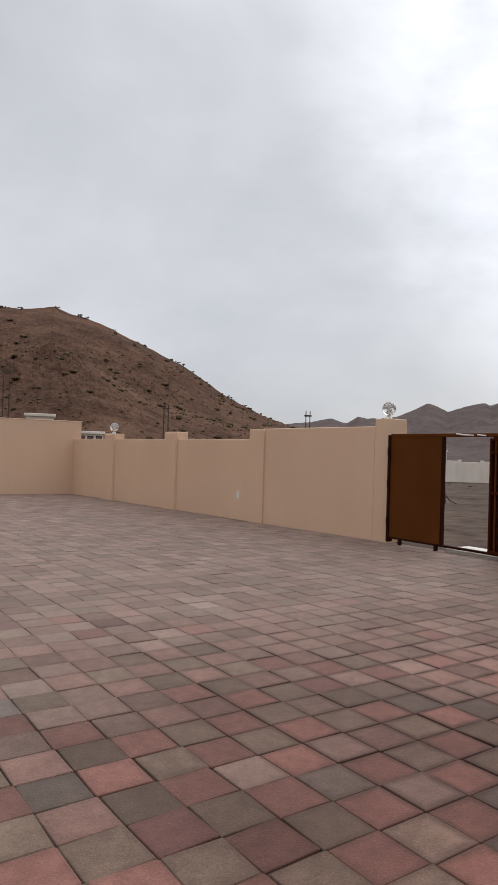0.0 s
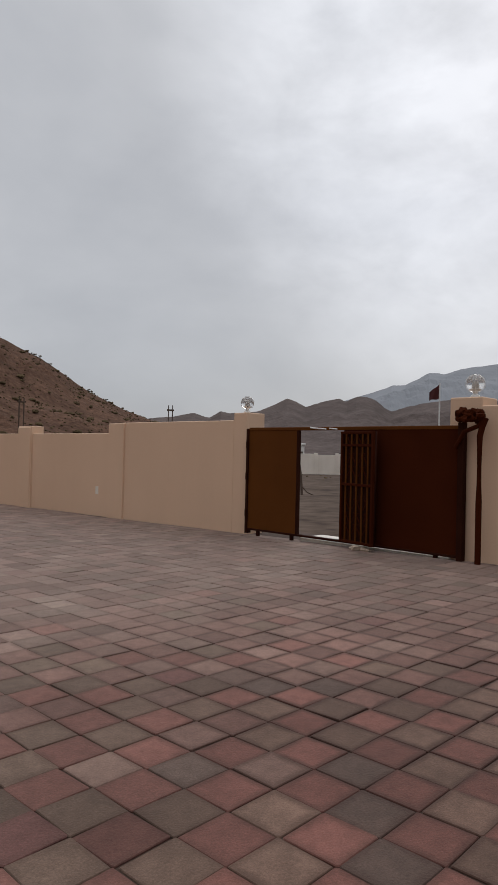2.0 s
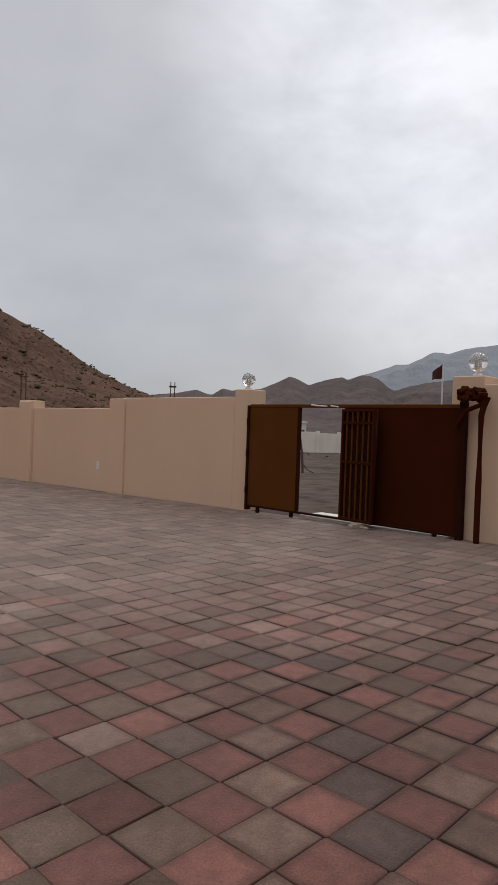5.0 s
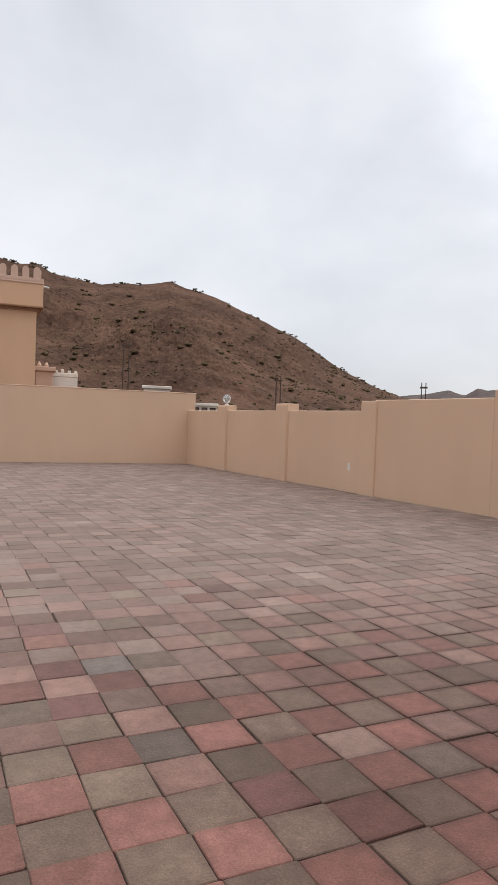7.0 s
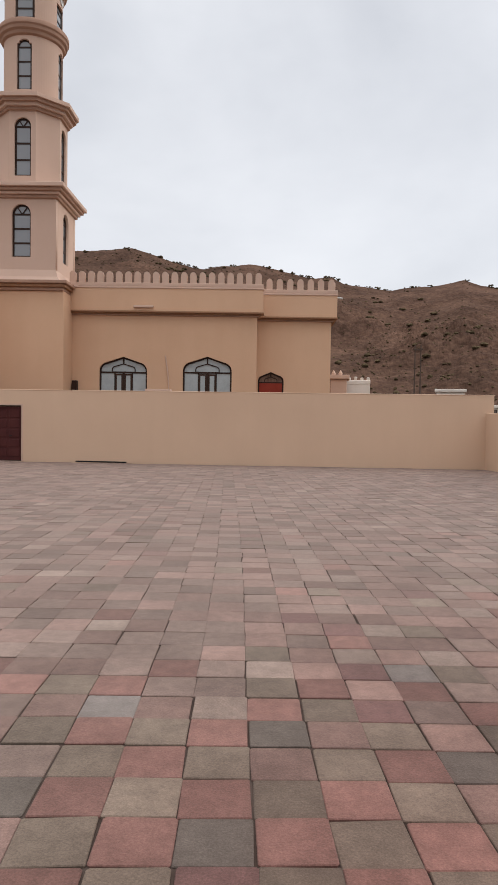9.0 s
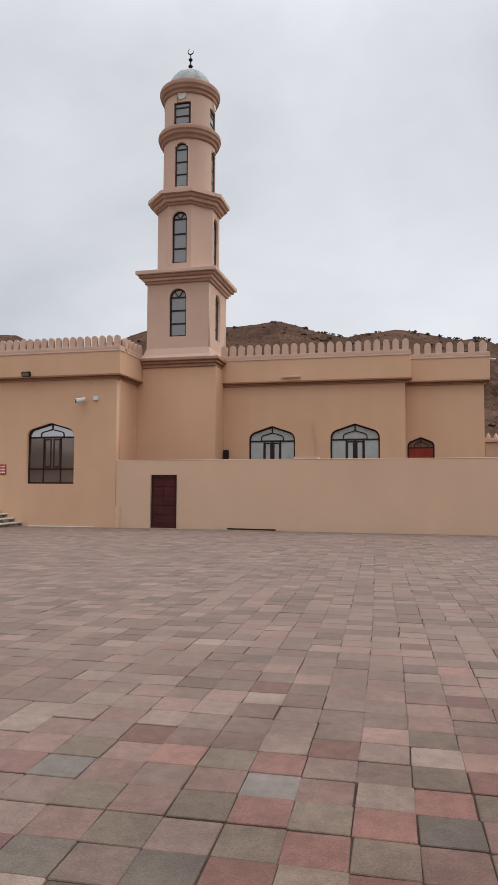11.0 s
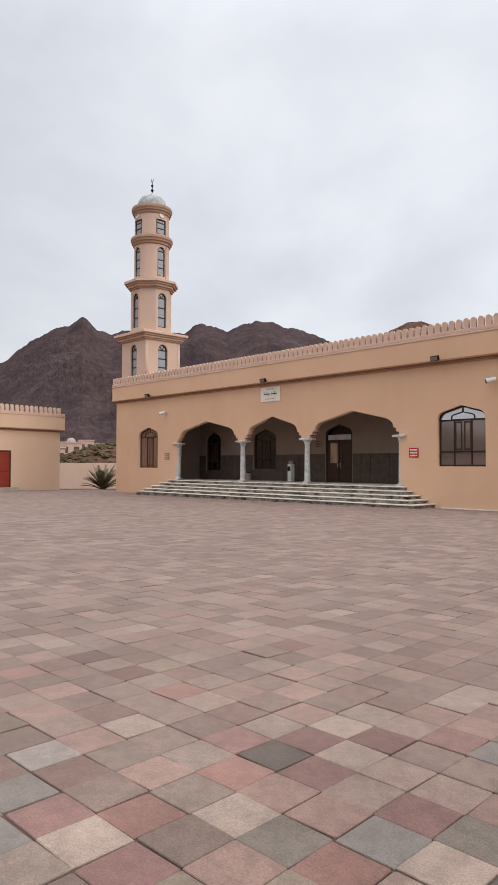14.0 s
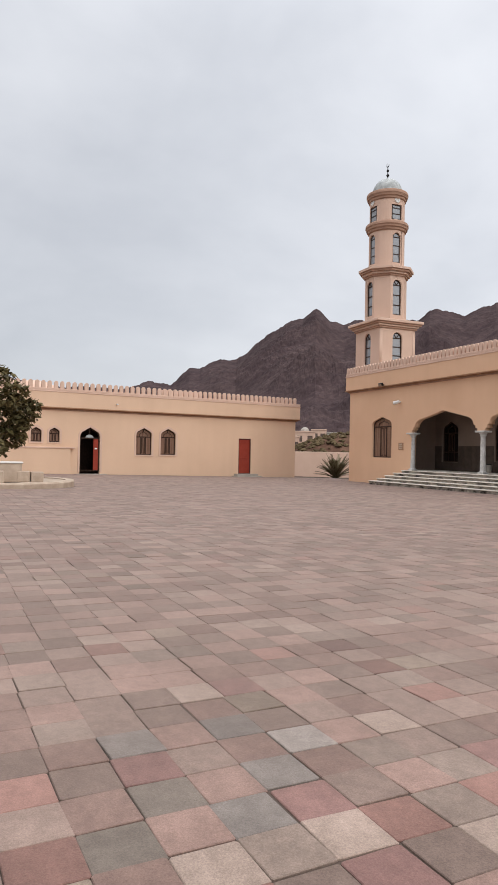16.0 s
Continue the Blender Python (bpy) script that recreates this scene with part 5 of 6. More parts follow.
box(bm, -0.26, 0.26, 0.0, 0.025, 0.0, 0.46, 0.006)
part("plate", bm, TRIM, plaque)
bars(plaque, 3, 0.43, 0.03, -0.2, 0.2, STONE_WHITE, pose(0, 0, 0), 0.6)
inner_notice = thing("notice", pm @ pose(-26.46, -0.03, 2.42), "small dark notice plate on the porch wall", "sign")
bm = bmesh.new()
box(bm, -0.25, 0.25, 0.0, 0.025, 0.0, 0.5, 0.006)
part("plate", bm, TRIM, inner_notice)
bars(inner_notice, 3, 0.46, 0.04, -0.2, 0.2, DADO, pose(0, 0, 0), 0.6)


def floodlight(m):
    fl = thing("floodlight", m, "dark bracket floodlight on the fascia", "floodlight", "fascia floodlights")
    bm = bmesh.new()
    tube(bm, [(0, 0.0, -0.02), (0, -0.18, 0.0), (0, -0.26, 0.04)], 0.02, 6)
    part("arm", bm, IRON, fl)
    bm = bmesh.new()
    box(bm, -0.2, 0.2, -0.36, -0.2, -0.06, 0.16, 0.02, pose(0, 0, 0, 20, 0, 0))
    part("head", bm, IRON, fl)
    bm = bmesh.new()
    box(bm, -0.17, 0.17, -0.372, -0.358, -0.03, 0.13, 0.004, pose(0, 0, 0, 20, 0, 0))
    part("lens", bm, GLASS_DARK, fl)


for x in (-38.6, -27.2, -16.3):
    floodlight(front @ pose(x, -0.25, 6.2))


def cctv(m):
    cc = thing("security_camera", m, "white bullet security camera on the wall", "camera", "security cameras")
    bm = bmesh.new()
    tube(bm, [(0, 0, 0), (0, -0.15, -0.02)], 0.04, 8)
    part("bracket", bm, CAMERA_WHITE, cc)
    bm = bmesh.new()
    tube(bm, [(0.08, -0.14, 0.01), (-0.22, -0.38, -0.085)], [0.10, 0.115], 12)
    part("body", bm, CAMERA_WHITE, cc)
    bm = bmesh.new()
    tube(bm, [(-0.215, -0.377, -0.084), (-0.235, -0.392, -0.09)], [0.098, 0.098], 12)
    part("lens", bm, IRON, cc)
    return cc


cctv(front @ pose(-13.75, 0, 5.02))
cctv(front @ pose(-37.1, 0, 4.92))
bm = bmesh.new()
box(bm, -0.11, 0.11, -0.1, 0, -0.09, 0.09, 0.015)
tagged(part("junction_box", bm, CAMERA_WHITE, None, "small white junction box on the wall", front @ pose(-13.2, 0, 5.08)), category="box")
# things standing in the porch
dispenser = thing("water_dispenser", pose(-28.1, PB - 0.6, FLOOR_Z), "white standing water dispenser against the porch wall", "dispenser")
bm = bmesh.new()
box(bm, -0.15, 0.15, -0.17, 0.17, 0.0, 1.05, 0.03)
part("body", bm, WHITE, dispenser)
bm = bmesh.new()
box(bm, -0.11, 0.11, -0.182, -0.168, 0.62, 0.9, 0.006)
part("tap_recess", bm, IRON, dispenser)
bm = bmesh.new()
lathe(bm, [(0.12, 1.05), (0.15, 1.1), (0.15, 1.22), (0.05, 1.27)], 14)
part("top", bm, CONCRETE, dispenser, "", None, True)

bin_ = thing("waste_bin", pose(-31.9, PB - 0.55, FLOOR_Z), "small grey round waste bin on the porch floor", "bin")
bm = bmesh.new()
lathe(bm, [(0.14, 0), (0.17, 0.42), (0.18, 0.45), (0.16, 0.47)], 16)
part("body", bm, CONCRETE, bin_, "", None, True)
bm = bmesh.new()
lathe(bm, [(0.165, 0.47), (0.15, 0.52), (0.04, 0.56)], 16)
part("lid", bm, IRON, bin_, "", None, True)

# ---- hall beyond the minaret ----
HY = 30.30
hall = thing("prayer_hall", pose(0, HY, 0), "peach rendered prayer hall with keel windows and merlons", "hall")
hf = pose(0, 0, 0)
HX0, HX1 = -8.62, -0.20
HW = ((-6.18, 1.08, 1.3, 3.42, 4.08), (-2.40, 1.10, 1.3, 3.46, 4.14))
part("wall", slab([rect(HX0, HX1, -1.2, CORN), keel(*HW[0]), keel(*HW[1])], 0.35), PLASTER, hall, "", hf)
upper_band(hall, HX0, HX1 + 0.26, hf, CORN, BAND + 0.02, 0.24, 0.5, (0, 1))
hm = merlon_master(hall, hf @ pose(HX0 + 0.2, -0.20, BAND + 0.22), 0.50, 0.14)
crenels(hall, HX0 + 0.4, HX1 + 0.24, BAND + 0.22, hf @ pose(0, -0.20, 0), hm, 0.40)
RX1, RY = 3.22, 1.2
RW = (0.47, 0.60, 1.6, 3.12, 3.58)
bm = bmesh.new()
box(bm, HX1 - 0.35, HX1, 0.352, RY, -1.2, CORN)
part("side_wall", bm, PLASTER, hall)
part("wall", slab([rect(HX1 - 0.35, RX1, -1.2, CORN), keel(*RW)], 0.35), PLASTER, hall, "", pose(0, RY, 0))
upper_band(hall, HX1 - 0.1, RX1 + 0.24, pose(0, RY, 0), CORN, BAND + 0.02, 0.24, 0.5, (0, 1))
crenels(hall, HX1 + 0.30, RX1 + 0.2, BAND + 0.22, pose(0, RY - 0.2, 0), hm, 0.42)
sm = pose(RX1, RY, 0, 0, 0, 90)
part("side_wall", slab([rect(0.352, 12.0, -1.2, CORN)], 0.35), PLASTER, hall, "", sm)
upper_band(hall, 0.5, 12.0, sm, CORN, BAND + 0.02, 0.24, 0.5)
crenels(hall, 0.3, 12.0, BAND + 0.22, sm @ pose(0, -0.2, 0), hm, 0.42)
bm = bmesh.new()
box(bm, HX0 - 2, RX1 - 0.1, RY + 0.3, 12.0, CORN + 0.2, CORN + 0.45)
part("roof", bm, CONCRETE, hall)
for p in HW:
    keel_window(hall, *p, "hall", pose(0, 0.12, 0), "keel-headed hall window with frosted grey panes")
win = keel_window(hall, *RW, "narrow", pose(0, RY + 0.12, 0), "small keel-headed window with a red shutter")
bm = bmesh.new()
box(bm, RW[0] - RW[1] + 0.06, RW[0] + RW[1] - 0.06, 0.0, 0.05, 1.66, 3.06, 0.008)
part("shutter", bm, RED_DOOR, win, "red wooden shutter")
bm = bmesh.new()
box(bm, -5.68, -4.80, -0.34, -0.24, CORN + 0.30, CORN + 0.40, 0.015)
part("spout_shelf", bm, PLASTER_PALE, hall, "short pale ledge")
bm = bmesh.new()
tube(bm, [(-4.08, -0.03, 2.2), (-4.16, -0.03, 3.4), (-4.28, -0.03, 4.15)], 0.03, 6)
part("conduit", bm, PLASTER_PALE, hall)
bm = bmesh.new()
box(bm, -4.15, -3.15, -3.9, -3.5, 2.415, 2.50, 0.01)
tagged(part("capstone", bm, PLASTER_PALE, None, "pale slab lying on the yard wall coping", pose(-0.1, HY - 0.05, 0, 0, 0, LOW_ANG)), category="slab")
bm = bmesh.new()
tube(bm, [(RX1 + 0.2, RY - 0.05, 7.05), (RX1 + 0.5, RY - 0.05, 7.0)], 0.04, 8)
part("waterspout", bm, CAMERA_WHITE, hall)

# ---- minarets ----
def minaret(m):
    """Square base, octagon, two drums, domed cap and crescent; its centre at the origin, its foot at z = 0 of the yard."""
    mi = thing("minaret", m, "pale pink rendered minaret with arched windows and a grey dome", "minaret", "minarets")
    h = 1.49
    # lower block with a splayed foot over a brown band
    bm = bmesh.new()
    box(bm, -1.96, 1.85, -1.49, 1.9, -1.2, 6.72, 0.02)
    part("base", bm, PLASTER, mi)
    for k, (o, za, zb) in enumerate(((0.12, 6.72, 6.86), (0.22, 6.86, 7.0), (0.32, 7.0, 7.14))):
        bm = bmesh.new()
        box(bm, -1.72 - o, 1.72 + o, -1.46 - o, 1.5 + o, za, zb, 0.02)
        part("cornice", bm, TRIM_PINK if k != 1 else TRIM, mi)
    wins = round_head(0.0, 0.41, 8.15, 9.98)
    for k in range(4):
        tm = pose(0, 0, 0, 0, 0, 90 * k) @ pose(0, -h, 0)
        # faces butt at the corners
        e = 0.0 if k % 2 == 0 else 0.25
        part("shaft_face", slab([rect(-h + e, h - e, 7.6, 10.62), wins], 0.25), PLASTER_PALE, mi, "", tm)
        arched_window(mi, 0.0, 0.41, 8.15, 9.98, tm @ pose(0, 0.12, 0), 3)
    bm = bmesh.new()
    vs = []
    for s, z in ((1.72, 7.14), (1.60, 7.3), (h + 0.003, 7.61)):
        vs.append([bm.verts.new((s * a, s * b, z)) for a, b in ((-1, -1), (1, -1), (1, 1), (-1, 1))])
    for a, b in zip(vs, vs[1:]):
        for k in range(4):
            bm.faces.new((a[k], a[(k + 1) % 4], b[(k + 1) % 4], b[k]))
    bm.faces.new(vs[0][::-1])
    bm.faces.new(vs[-1])
    part("splay", bm, PLASTER_PALE, mi)
    for k, (o, za, zb) in enumerate(((0.10, 10.62, 10.76), (0.20, 10.76, 10.88), (0.32, 10.88, 11.02), (0.44, 11.02, 11.2))):
        bm = bmesh.new()
        box(bm, -h - o, h + o, -h - o, h + o, za, zb, 0.02)
        part("cornice", bm, TRIM_PINK if k in (0, 2) else PLASTER_PALE, mi)
    # octagon
    flat = 1.37
    half_f = flat * math.tan(math.pi / 8)
    for k in range(8):
        tm = pose(0, 0, 0, 0, 0, 45 * k) @ pose(0, -flat, 0)
        if k % 2 == 0:
            part("shaft_face", slab([rect(-half_f, half_f, 11.2, 14.36), round_head(0, 0.36, 11.62, 13.72)], 0.2), PLASTER_PALE, mi, "", tm)
            arched_window(mi, 0.0, 0.36, 11.62, 13.72, tm @ pose(0, 0.1, 0), 3)
        else:
            part("shaft_face", slab([rect(-half_f, half_f, 11.2, 14.36)], 0.2), PLASTER_PALE, mi, "", tm)
    for k, (o, za, zb) in enumerate(((0.10, 14.36, 14.50), (0.22, 14.50, 14.64), (0.36, 14.64, 14.79), (0.46, 14.79, 14.95))):
        bm = bmesh.new()
        r = (flat + o) / math.cos(math.pi / 8)
        lathe(bm, [(r, za), (r, zb)], 8, None, True)
        part("cornice", bm, TRIM_PINK if k in (0, 2) else PLASTER_PALE, mi)
    # two drums
    for z0, z1, r, wz0, wz1, kind in ((14.95, 17.72, 1.25, 15.32, 17.12, "arched"), (18.18, 19.95, 1.23, 18.36, 19.42, "square")):
        drum_windows(mi, z0, z1, r, wz0, wz1, kind)
    for base, r, w in ((17.65, 1.25, 0.27), (19.87, 1.23, 0.24)):
        bm = bmesh.new()
        lathe(bm, [(r, base - 0.06), (r + w * 0.35, base), (r + w * 0.4, base + 0.12), (r + w * 0.75, base + 0.18), (r + w * 0.8, base + 0.3), (r + w, base + 0.36), (r + w, base + 0.5), (r + w * 0.85, base + 0.57)], 40)
        part("cornice", bm, TRIM_PINK, mi, "", None, True)
    # roundels under the dome
    for k in range(4):
        bm = bmesh.new()
        lathe(bm, [(0.20, 0), (0.20, 0.04), (0.17, 0.05), (0.16, 0.02)], 16, Matrix.Rotation(radians(90), 4, "X"))
        part("roundel", bm, WHITE, mi, "", pose(0, 0, 0, 0, 0, 90 * k) @ pose(0, -1.22, 19.72), True)
    bm = bmesh.new()
    lathe(bm, [(1.07, 20.40), (1.08, 20.5)] + [(1.07 * math.cos(radians(a)), 20.5 + 1.14 * math.sin(radians(a))) for a in range(8, 90, 9)] + [(0.03, 21.65)], 32)
    part("dome", bm, DOME, mi, "grey tiled dome", None, True)
    bm = bmesh.new()
    lathe(bm, [(0.06, 21.56), (0.03, 21.66), (0.035, 21.78), (0.12, 21.9), (0.035, 22.02), (0.03, 22.12), (0.105, 22.24), (0.03, 22.36), (0.02, 22.52)], 12)
    tube(bm, [(0.14 * math.cos(radians(a)), 0, 22.66 + 0.14 * math.sin(radians(a))) for a in range(-250, 50, 20)], [0.008 + 0.022 * math.sin(math.pi * k / 14) for k in range(15)], 6)
    part("finial", bm, IRON, mi, "black crescent finial", None, True)
    return mi


def arched_window(parent, xc, half, z0, spring, m, rails):
    o = round_head(xc, half, z0, spring)
    win = part("window", slab([o, shrink(o, 0.07)], 0.08), FRAME, parent, "", m)
    part("pane", slab([shrink(o, 0.06)], 0.012), GLASS_SKY, win, "", pose(0, 0.04, 0))
    for k in range(rails):
        z = z0 + (spring - z0) * (k + 1) / rails
        bm = bmesh.new()
        box(bm, xc - half + 0.05, xc + half - 0.05, 0.01, 0.07, z - 0.035, z + 0.035)
        part("glazing_bar", bm, FRAME, win)
    for s in (-0.5, 0.5):
        bm = bmesh.new()
        box(bm, -0.025, 0.025, 0.012, 0.068, 0.0, half * 0.9, 0, pose(xc, 0, spring, 0, s * 70, 0))
        part("glazing_bar", bm, FRAME, win)


def drum_windows(mi, z0, z1, r, wz0, wz1, kind):
    """A round drum with four real openings: a ring of narrow staves, shortened where the windows are."""
    half = 0.31 if kind == "arched" else 0.38
    n = 72
    bm = bmesh.new()
    t = 0.16

    def ring(z):
        return [(bm.verts.new((r * math.sin(2 * math.pi * k / n), -r * math.cos(2 * math.pi * k / n), z)), bm.verts.new(((r - t) * math.sin(2 * math.pi * k / n), -(r - t) * math.cos(2 * math.pi * k / n), z))) for k in range(n)]

    step = 2 * math.pi / n
    for k in range(n):
        a0, a1 = k * step, (k + 1) * step
        mid = (k + 0.5) * step
        q = (mid + math.pi / 4) % (math.pi / 2) - math.pi / 4
        x = r * math.sin(q)
        spans = [(z0, z1)]
        if abs(x) < half:
            top = wz1 + (math.sqrt(max(0, half * half - x * x)) if kind == "arched" else 0)
            spans = [(z0, wz0), (top, z1)]
        for za, zb in spans:
            vs = []
            for z in (za, zb):
                for rad in (r, r - t):
                    for a in (a0, a1):
                        vs.append(bm.verts.new((rad * math.sin(a), -rad * math.cos(a), z)))
            o0, o1, i0, i1, p0, p1, q0, q1 = vs
            for f in ((o0, o1, p1, p0), (i1, i0, q0, q1), (o1, i1, q1, p1), (i0, o0, p0, q0), (i0, i1, o1, o0), (p0, p1, q1, q0)):
                bm.faces.new(f)
    bmesh.ops.remove_doubles(bm, verts=bm.verts, dist=0.0005)
    bmesh.ops.recalc_face_normals(bm, faces=bm.faces)
    part("drum", bm, PLASTER_PALE, mi, "", None, True)
    # dark sleeve added in place of the drum's unlit inside
    bm = bmesh.new()
    lathe(bm, [(r - t - 0.02, z0), (r - t - 0.02, z1)], 36)
    part("dark_sleeve", bm, FRAME, mi)
    for k in range(4):
        tm = pose(0, 0, 0, 0, 0, 90 * k) @ pose(0, -r + 0.10, 0)
        o = round_head(0, half, wz0, wz1) if kind == "arched" else rect(-half, half, wz0, wz1)
        win = part("window", slab([o, shrink(o, 0.06)], 0.06), FRAME, mi, "", tm)
        part("pane", slab([shrink(o, 0.05)], 0.01), GLASS_SKY, win, "", pose(0, 0.03, 0))
        for j in range(1, 4 if kind == "arched" else 3):
            z = wz0 + (wz1 - wz0) * j / (3 if kind == "arched" else 2.6)
            bm = bmesh.new()
            box(bm, -half + 0.04, half - 0.04, 0.005, 0.055, z - 0.03, z + 0.03)
            part("glazing_bar", bm, FRAME, win)


first_minaret = minaret(pose(-10.33, 30.45, 0))
copy_thing(first_minaret, pose(-42.45, 29.15, -0.53) @ Matrix.Scale(1.045, 4))
# small service door beside the first minaret
bm = bmesh.new()
box(bm, -8.44, -8.20, 30.12, 30.29, 2.1, 2.98, 0.02)
tagged(part("meter_box", bm, FRAME, None, "dark meter box in the corner beside the minaret"), category="box")

# ---- annexe along the west side ----
AN_ANG = 90 + math.degrees(math.atan(0.1532))
an = pose(-46.229 + 0.1532 * 14.0, -14.0, 0, 0, 0, AN_ANG)     # local x runs north along the front, -y looks into the yard
KA = math.sqrt(1 + 0.1532 ** 2)


def ax(y):
    return (y + 14.0) * KA


annexe = thing("annexe", an, "long low peach rendered annexe with merlons and arched openings", "building")
A_END = ax(25.75)
ACORN, ABAND = 4.02, 5.25
awins = [(ax((11.77 + 13.03) / 2), 0.62, 1.07, 2.40, 3.02), (ax((13.65 + 14.96) / 2), 0.62, 1.10, 2.42, 3.02), (ax(5.98), 0.36, 1.84, 2.44, 2.82), (ax(4.78), 0.36, 1.84, 2.44, 2.82)]
adoor = (ax(8.43), 0.72, -0.30, 2.16, 2.92)
RD = (ax(20.90), 0.57)
outline = [(0, -1.2), (adoor[0] - adoor[1], -1.2), (adoor[0] - adoor[1], -0.1)] + keel(*adoor)[2:][::-1] + [(adoor[0] + adoor[1], -0.1), (adoor[0] + adoor[1], -1.2)]
outline += [(RD[0] - RD[1], -1.2), (RD[0] - RD[1], 2.47), (RD[0] + RD[1], 2.47), (RD[0] + RD[1], -1.2), (A_END, -1.2), (A_END, ACORN), (0, ACORN)]
part("wall", slab([outline] + [keel(*w) for w in awins], 0.3), PLASTER_LOW, annexe)
upper_band(annexe, 0.0, A_END + 0.3, pose(0, 0, 0), ACORN, ABAND, 0.24, 0.45, (0, 1), PLASTER_LOW)
am = merlon_master(annexe, pose(0.0, -0.2, ABAND + 0.2), 0.50, 0.13)
crenels(annexe, 0.2, A_END, ABAND + 0.2, pose(0, -0.2, 0), am, 0.42)
bm = bmesh.new()
box(bm, A_END - 0.3, A_END, 0.302, 8.0, -1.2, ACORN + 0.1)
box(bm, 0.0, 0.3, 0.302, 8.0, -1.2, ACORN + 0.1)
part("side_wall", bm, PLASTER_LOW, annexe)
bm = bmesh.new()
box(bm, 0.0, A_END, 0.25, 8.0, ACORN + 0.2, ACORN + 0.4)
part("roof", bm, CONCRETE, annexe)
# near-black sheet in place of the shade inside the annexe
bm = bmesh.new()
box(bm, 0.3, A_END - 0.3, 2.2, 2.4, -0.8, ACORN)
part("dark_room_sheet", bm, FRAME, annexe, "dark sheet standing in for the unlit annexe room")
for w in awins:
    # pale raised surround
    big = keel(w[0], w[1] + 0.13, w[2] - 0.10, w[3], w[4] + 0.17)
    part("surround", slab([big, keel(*w)], 0.05), PLASTER_PALE, annexe, "pale raised window surround", pose(0, -0.04, 0))
    keel_window(annexe, *w, "narrow", pose(0, 0.12, 0), "keel-headed annexe window with dark brown frame")
big = keel(adoor[0], adoor[1] + 0.13, -0.2, adoor[3], adoor[4] + 0.17)
part("surround", slab([[big[0], (adoor[0] - adoor[1], -0.2)] + [q for q in keel(*adoor)[2:]][::-1] + [(adoor[0] + adoor[1], -0.2)] + big[1:]], 0.05), PLASTER_PALE, annexe, "pale raised door surround", pose(0, -0.04, 0))
od = part("door_frame", slab([keel(adoor[0], adoor[1], -0.12, adoor[3], adoor[4]), shrink(keel(adoor[0], adoor[1], -0.12, adoor[3], adoor[4]), 0.07)], 0.12), FRAME, annexe, "arched doorway with one leaf standing open", pose(0, 0.1, 0))
bm = bmesh.new()
box(bm, adoor[0] - adoor[1] + 0.06, adoor[0] + adoor[1] - 0.06, 0.02, 0.1, adoor[3] - 0.05, adoor[3] + 0.05, 0.006)
box(bm, adoor[0] - 0.03, adoor[0] + 0.03, 0.02, 0.1, adoor[3] + 0.25, adoor[4] - 0.06, 0.006)
part("transom", bm, FRAME, od)
k = shrink(keel(adoor[0], adoor[1], -0.12, adoor[3], adoor[4]), 0.06)
part("fanlight", slab([[(adoor[0] - 0.3, adoor[3] + 0.04), (adoor[0] + 0.3, adoor[3] + 0.04), (adoor[0] + 0.2, adoor[3] + 0.2), (adoor[0], adoor[3] + 0.27), (adoor[0] - 0.2, adoor[3] + 0.2)]], 0.01), FROST, od, "", pose(0, 0.05, 0))
bm = bmesh.new()
box(bm, adoor[0] + 0.30, adoor[0] + adoor[1] - 0.08, 0.05, 0.1, -0.1, adoor[3] - 0.05, 0.008)
lf = part("leaf", bm, RED_DOOR, od, "red painted door leaf")
bm = bmesh.new()
box(bm, adoor[0] + 0.38, adoor[0] + adoor[1] - 0.16, 0.03, 0.052, 1.4, 1.5, 0.004)
part("handle", bm, CAMERA_WHITE, lf, "pale door plate")
rdoor = part("door_frame", slab([rect(RD[0] - RD[1], RD[0] + RD[1], -0.30, 2.47), rect(RD[0] - RD[1] + 0.08, RD[0] + RD[1] - 0.08, -0.26, 2.39)], 0.1), MAROON, annexe, "red painted single door in the annexe", pose(0, 0.05, 0))
lf = part("leaf", slab([rect(RD[0] - RD[1] + 0.082, RD[0] + RD[1] - 0.082, -0.26, 2.388)], 0.04), RED_DOOR, rdoor, "", pose(0, 0.03, 0))
for z0, z1 in ((-0.1, 0.8), (1.05, 2.2)):
    bm = bmesh.new()
    box(bm, RD[0] - RD[1] + 0.2, RD[0] + RD[1] - 0.2, -0.012, 0.0, z0, z1, 0.01)
    part("panel", bm, RED_DOOR, lf)
bm = bmesh.new()
box(bm, RD[0] - RD[1] + 0.1, RD[0] + RD[1] - 0.1, -0.02, 0.0, 0.9, 0.95, 0.006)
part("lock_rail", bm, RED_DOOR, lf)
for xc, half in ((adoor[0], 1.05), (RD[0], 0.95)):
    for j in range(2):
        bm = bmesh.new()
        o = 0.32 * j
        box(bm, xc - half - o * 0.6, xc + half + o * 0.6, -0.55 - o, 0.05, -1.0, -0.30 - 0.16 * j, 0.015)
        part("doorstep", bm, CONCRETE, annexe, "grey stone doorstep")
bm = bmesh.new()
box(bm, ax(-9), ax(7.3), -0.34, -0.002, 1.42, 1.52, 0.01)
part("ledge", bm, PLASTER_PALE, annexe, "thin projecting ledge")
bm = bmesh.new()
box(bm, ax(-9), ax(7.0), -0.30, -0.003, -1.0, 1.42, 0.012)
part("low_front", bm, PLASTER_LOW, annexe)
bm = bmesh.new()
tube(bm, [(ax(10.2), -0.25, 4.6), (ax(10.2), -0.45, 4.58)], 0.05, 8)
part("waterspout", bm, CAMERA_WHITE, annexe)
bm = bmesh.new()
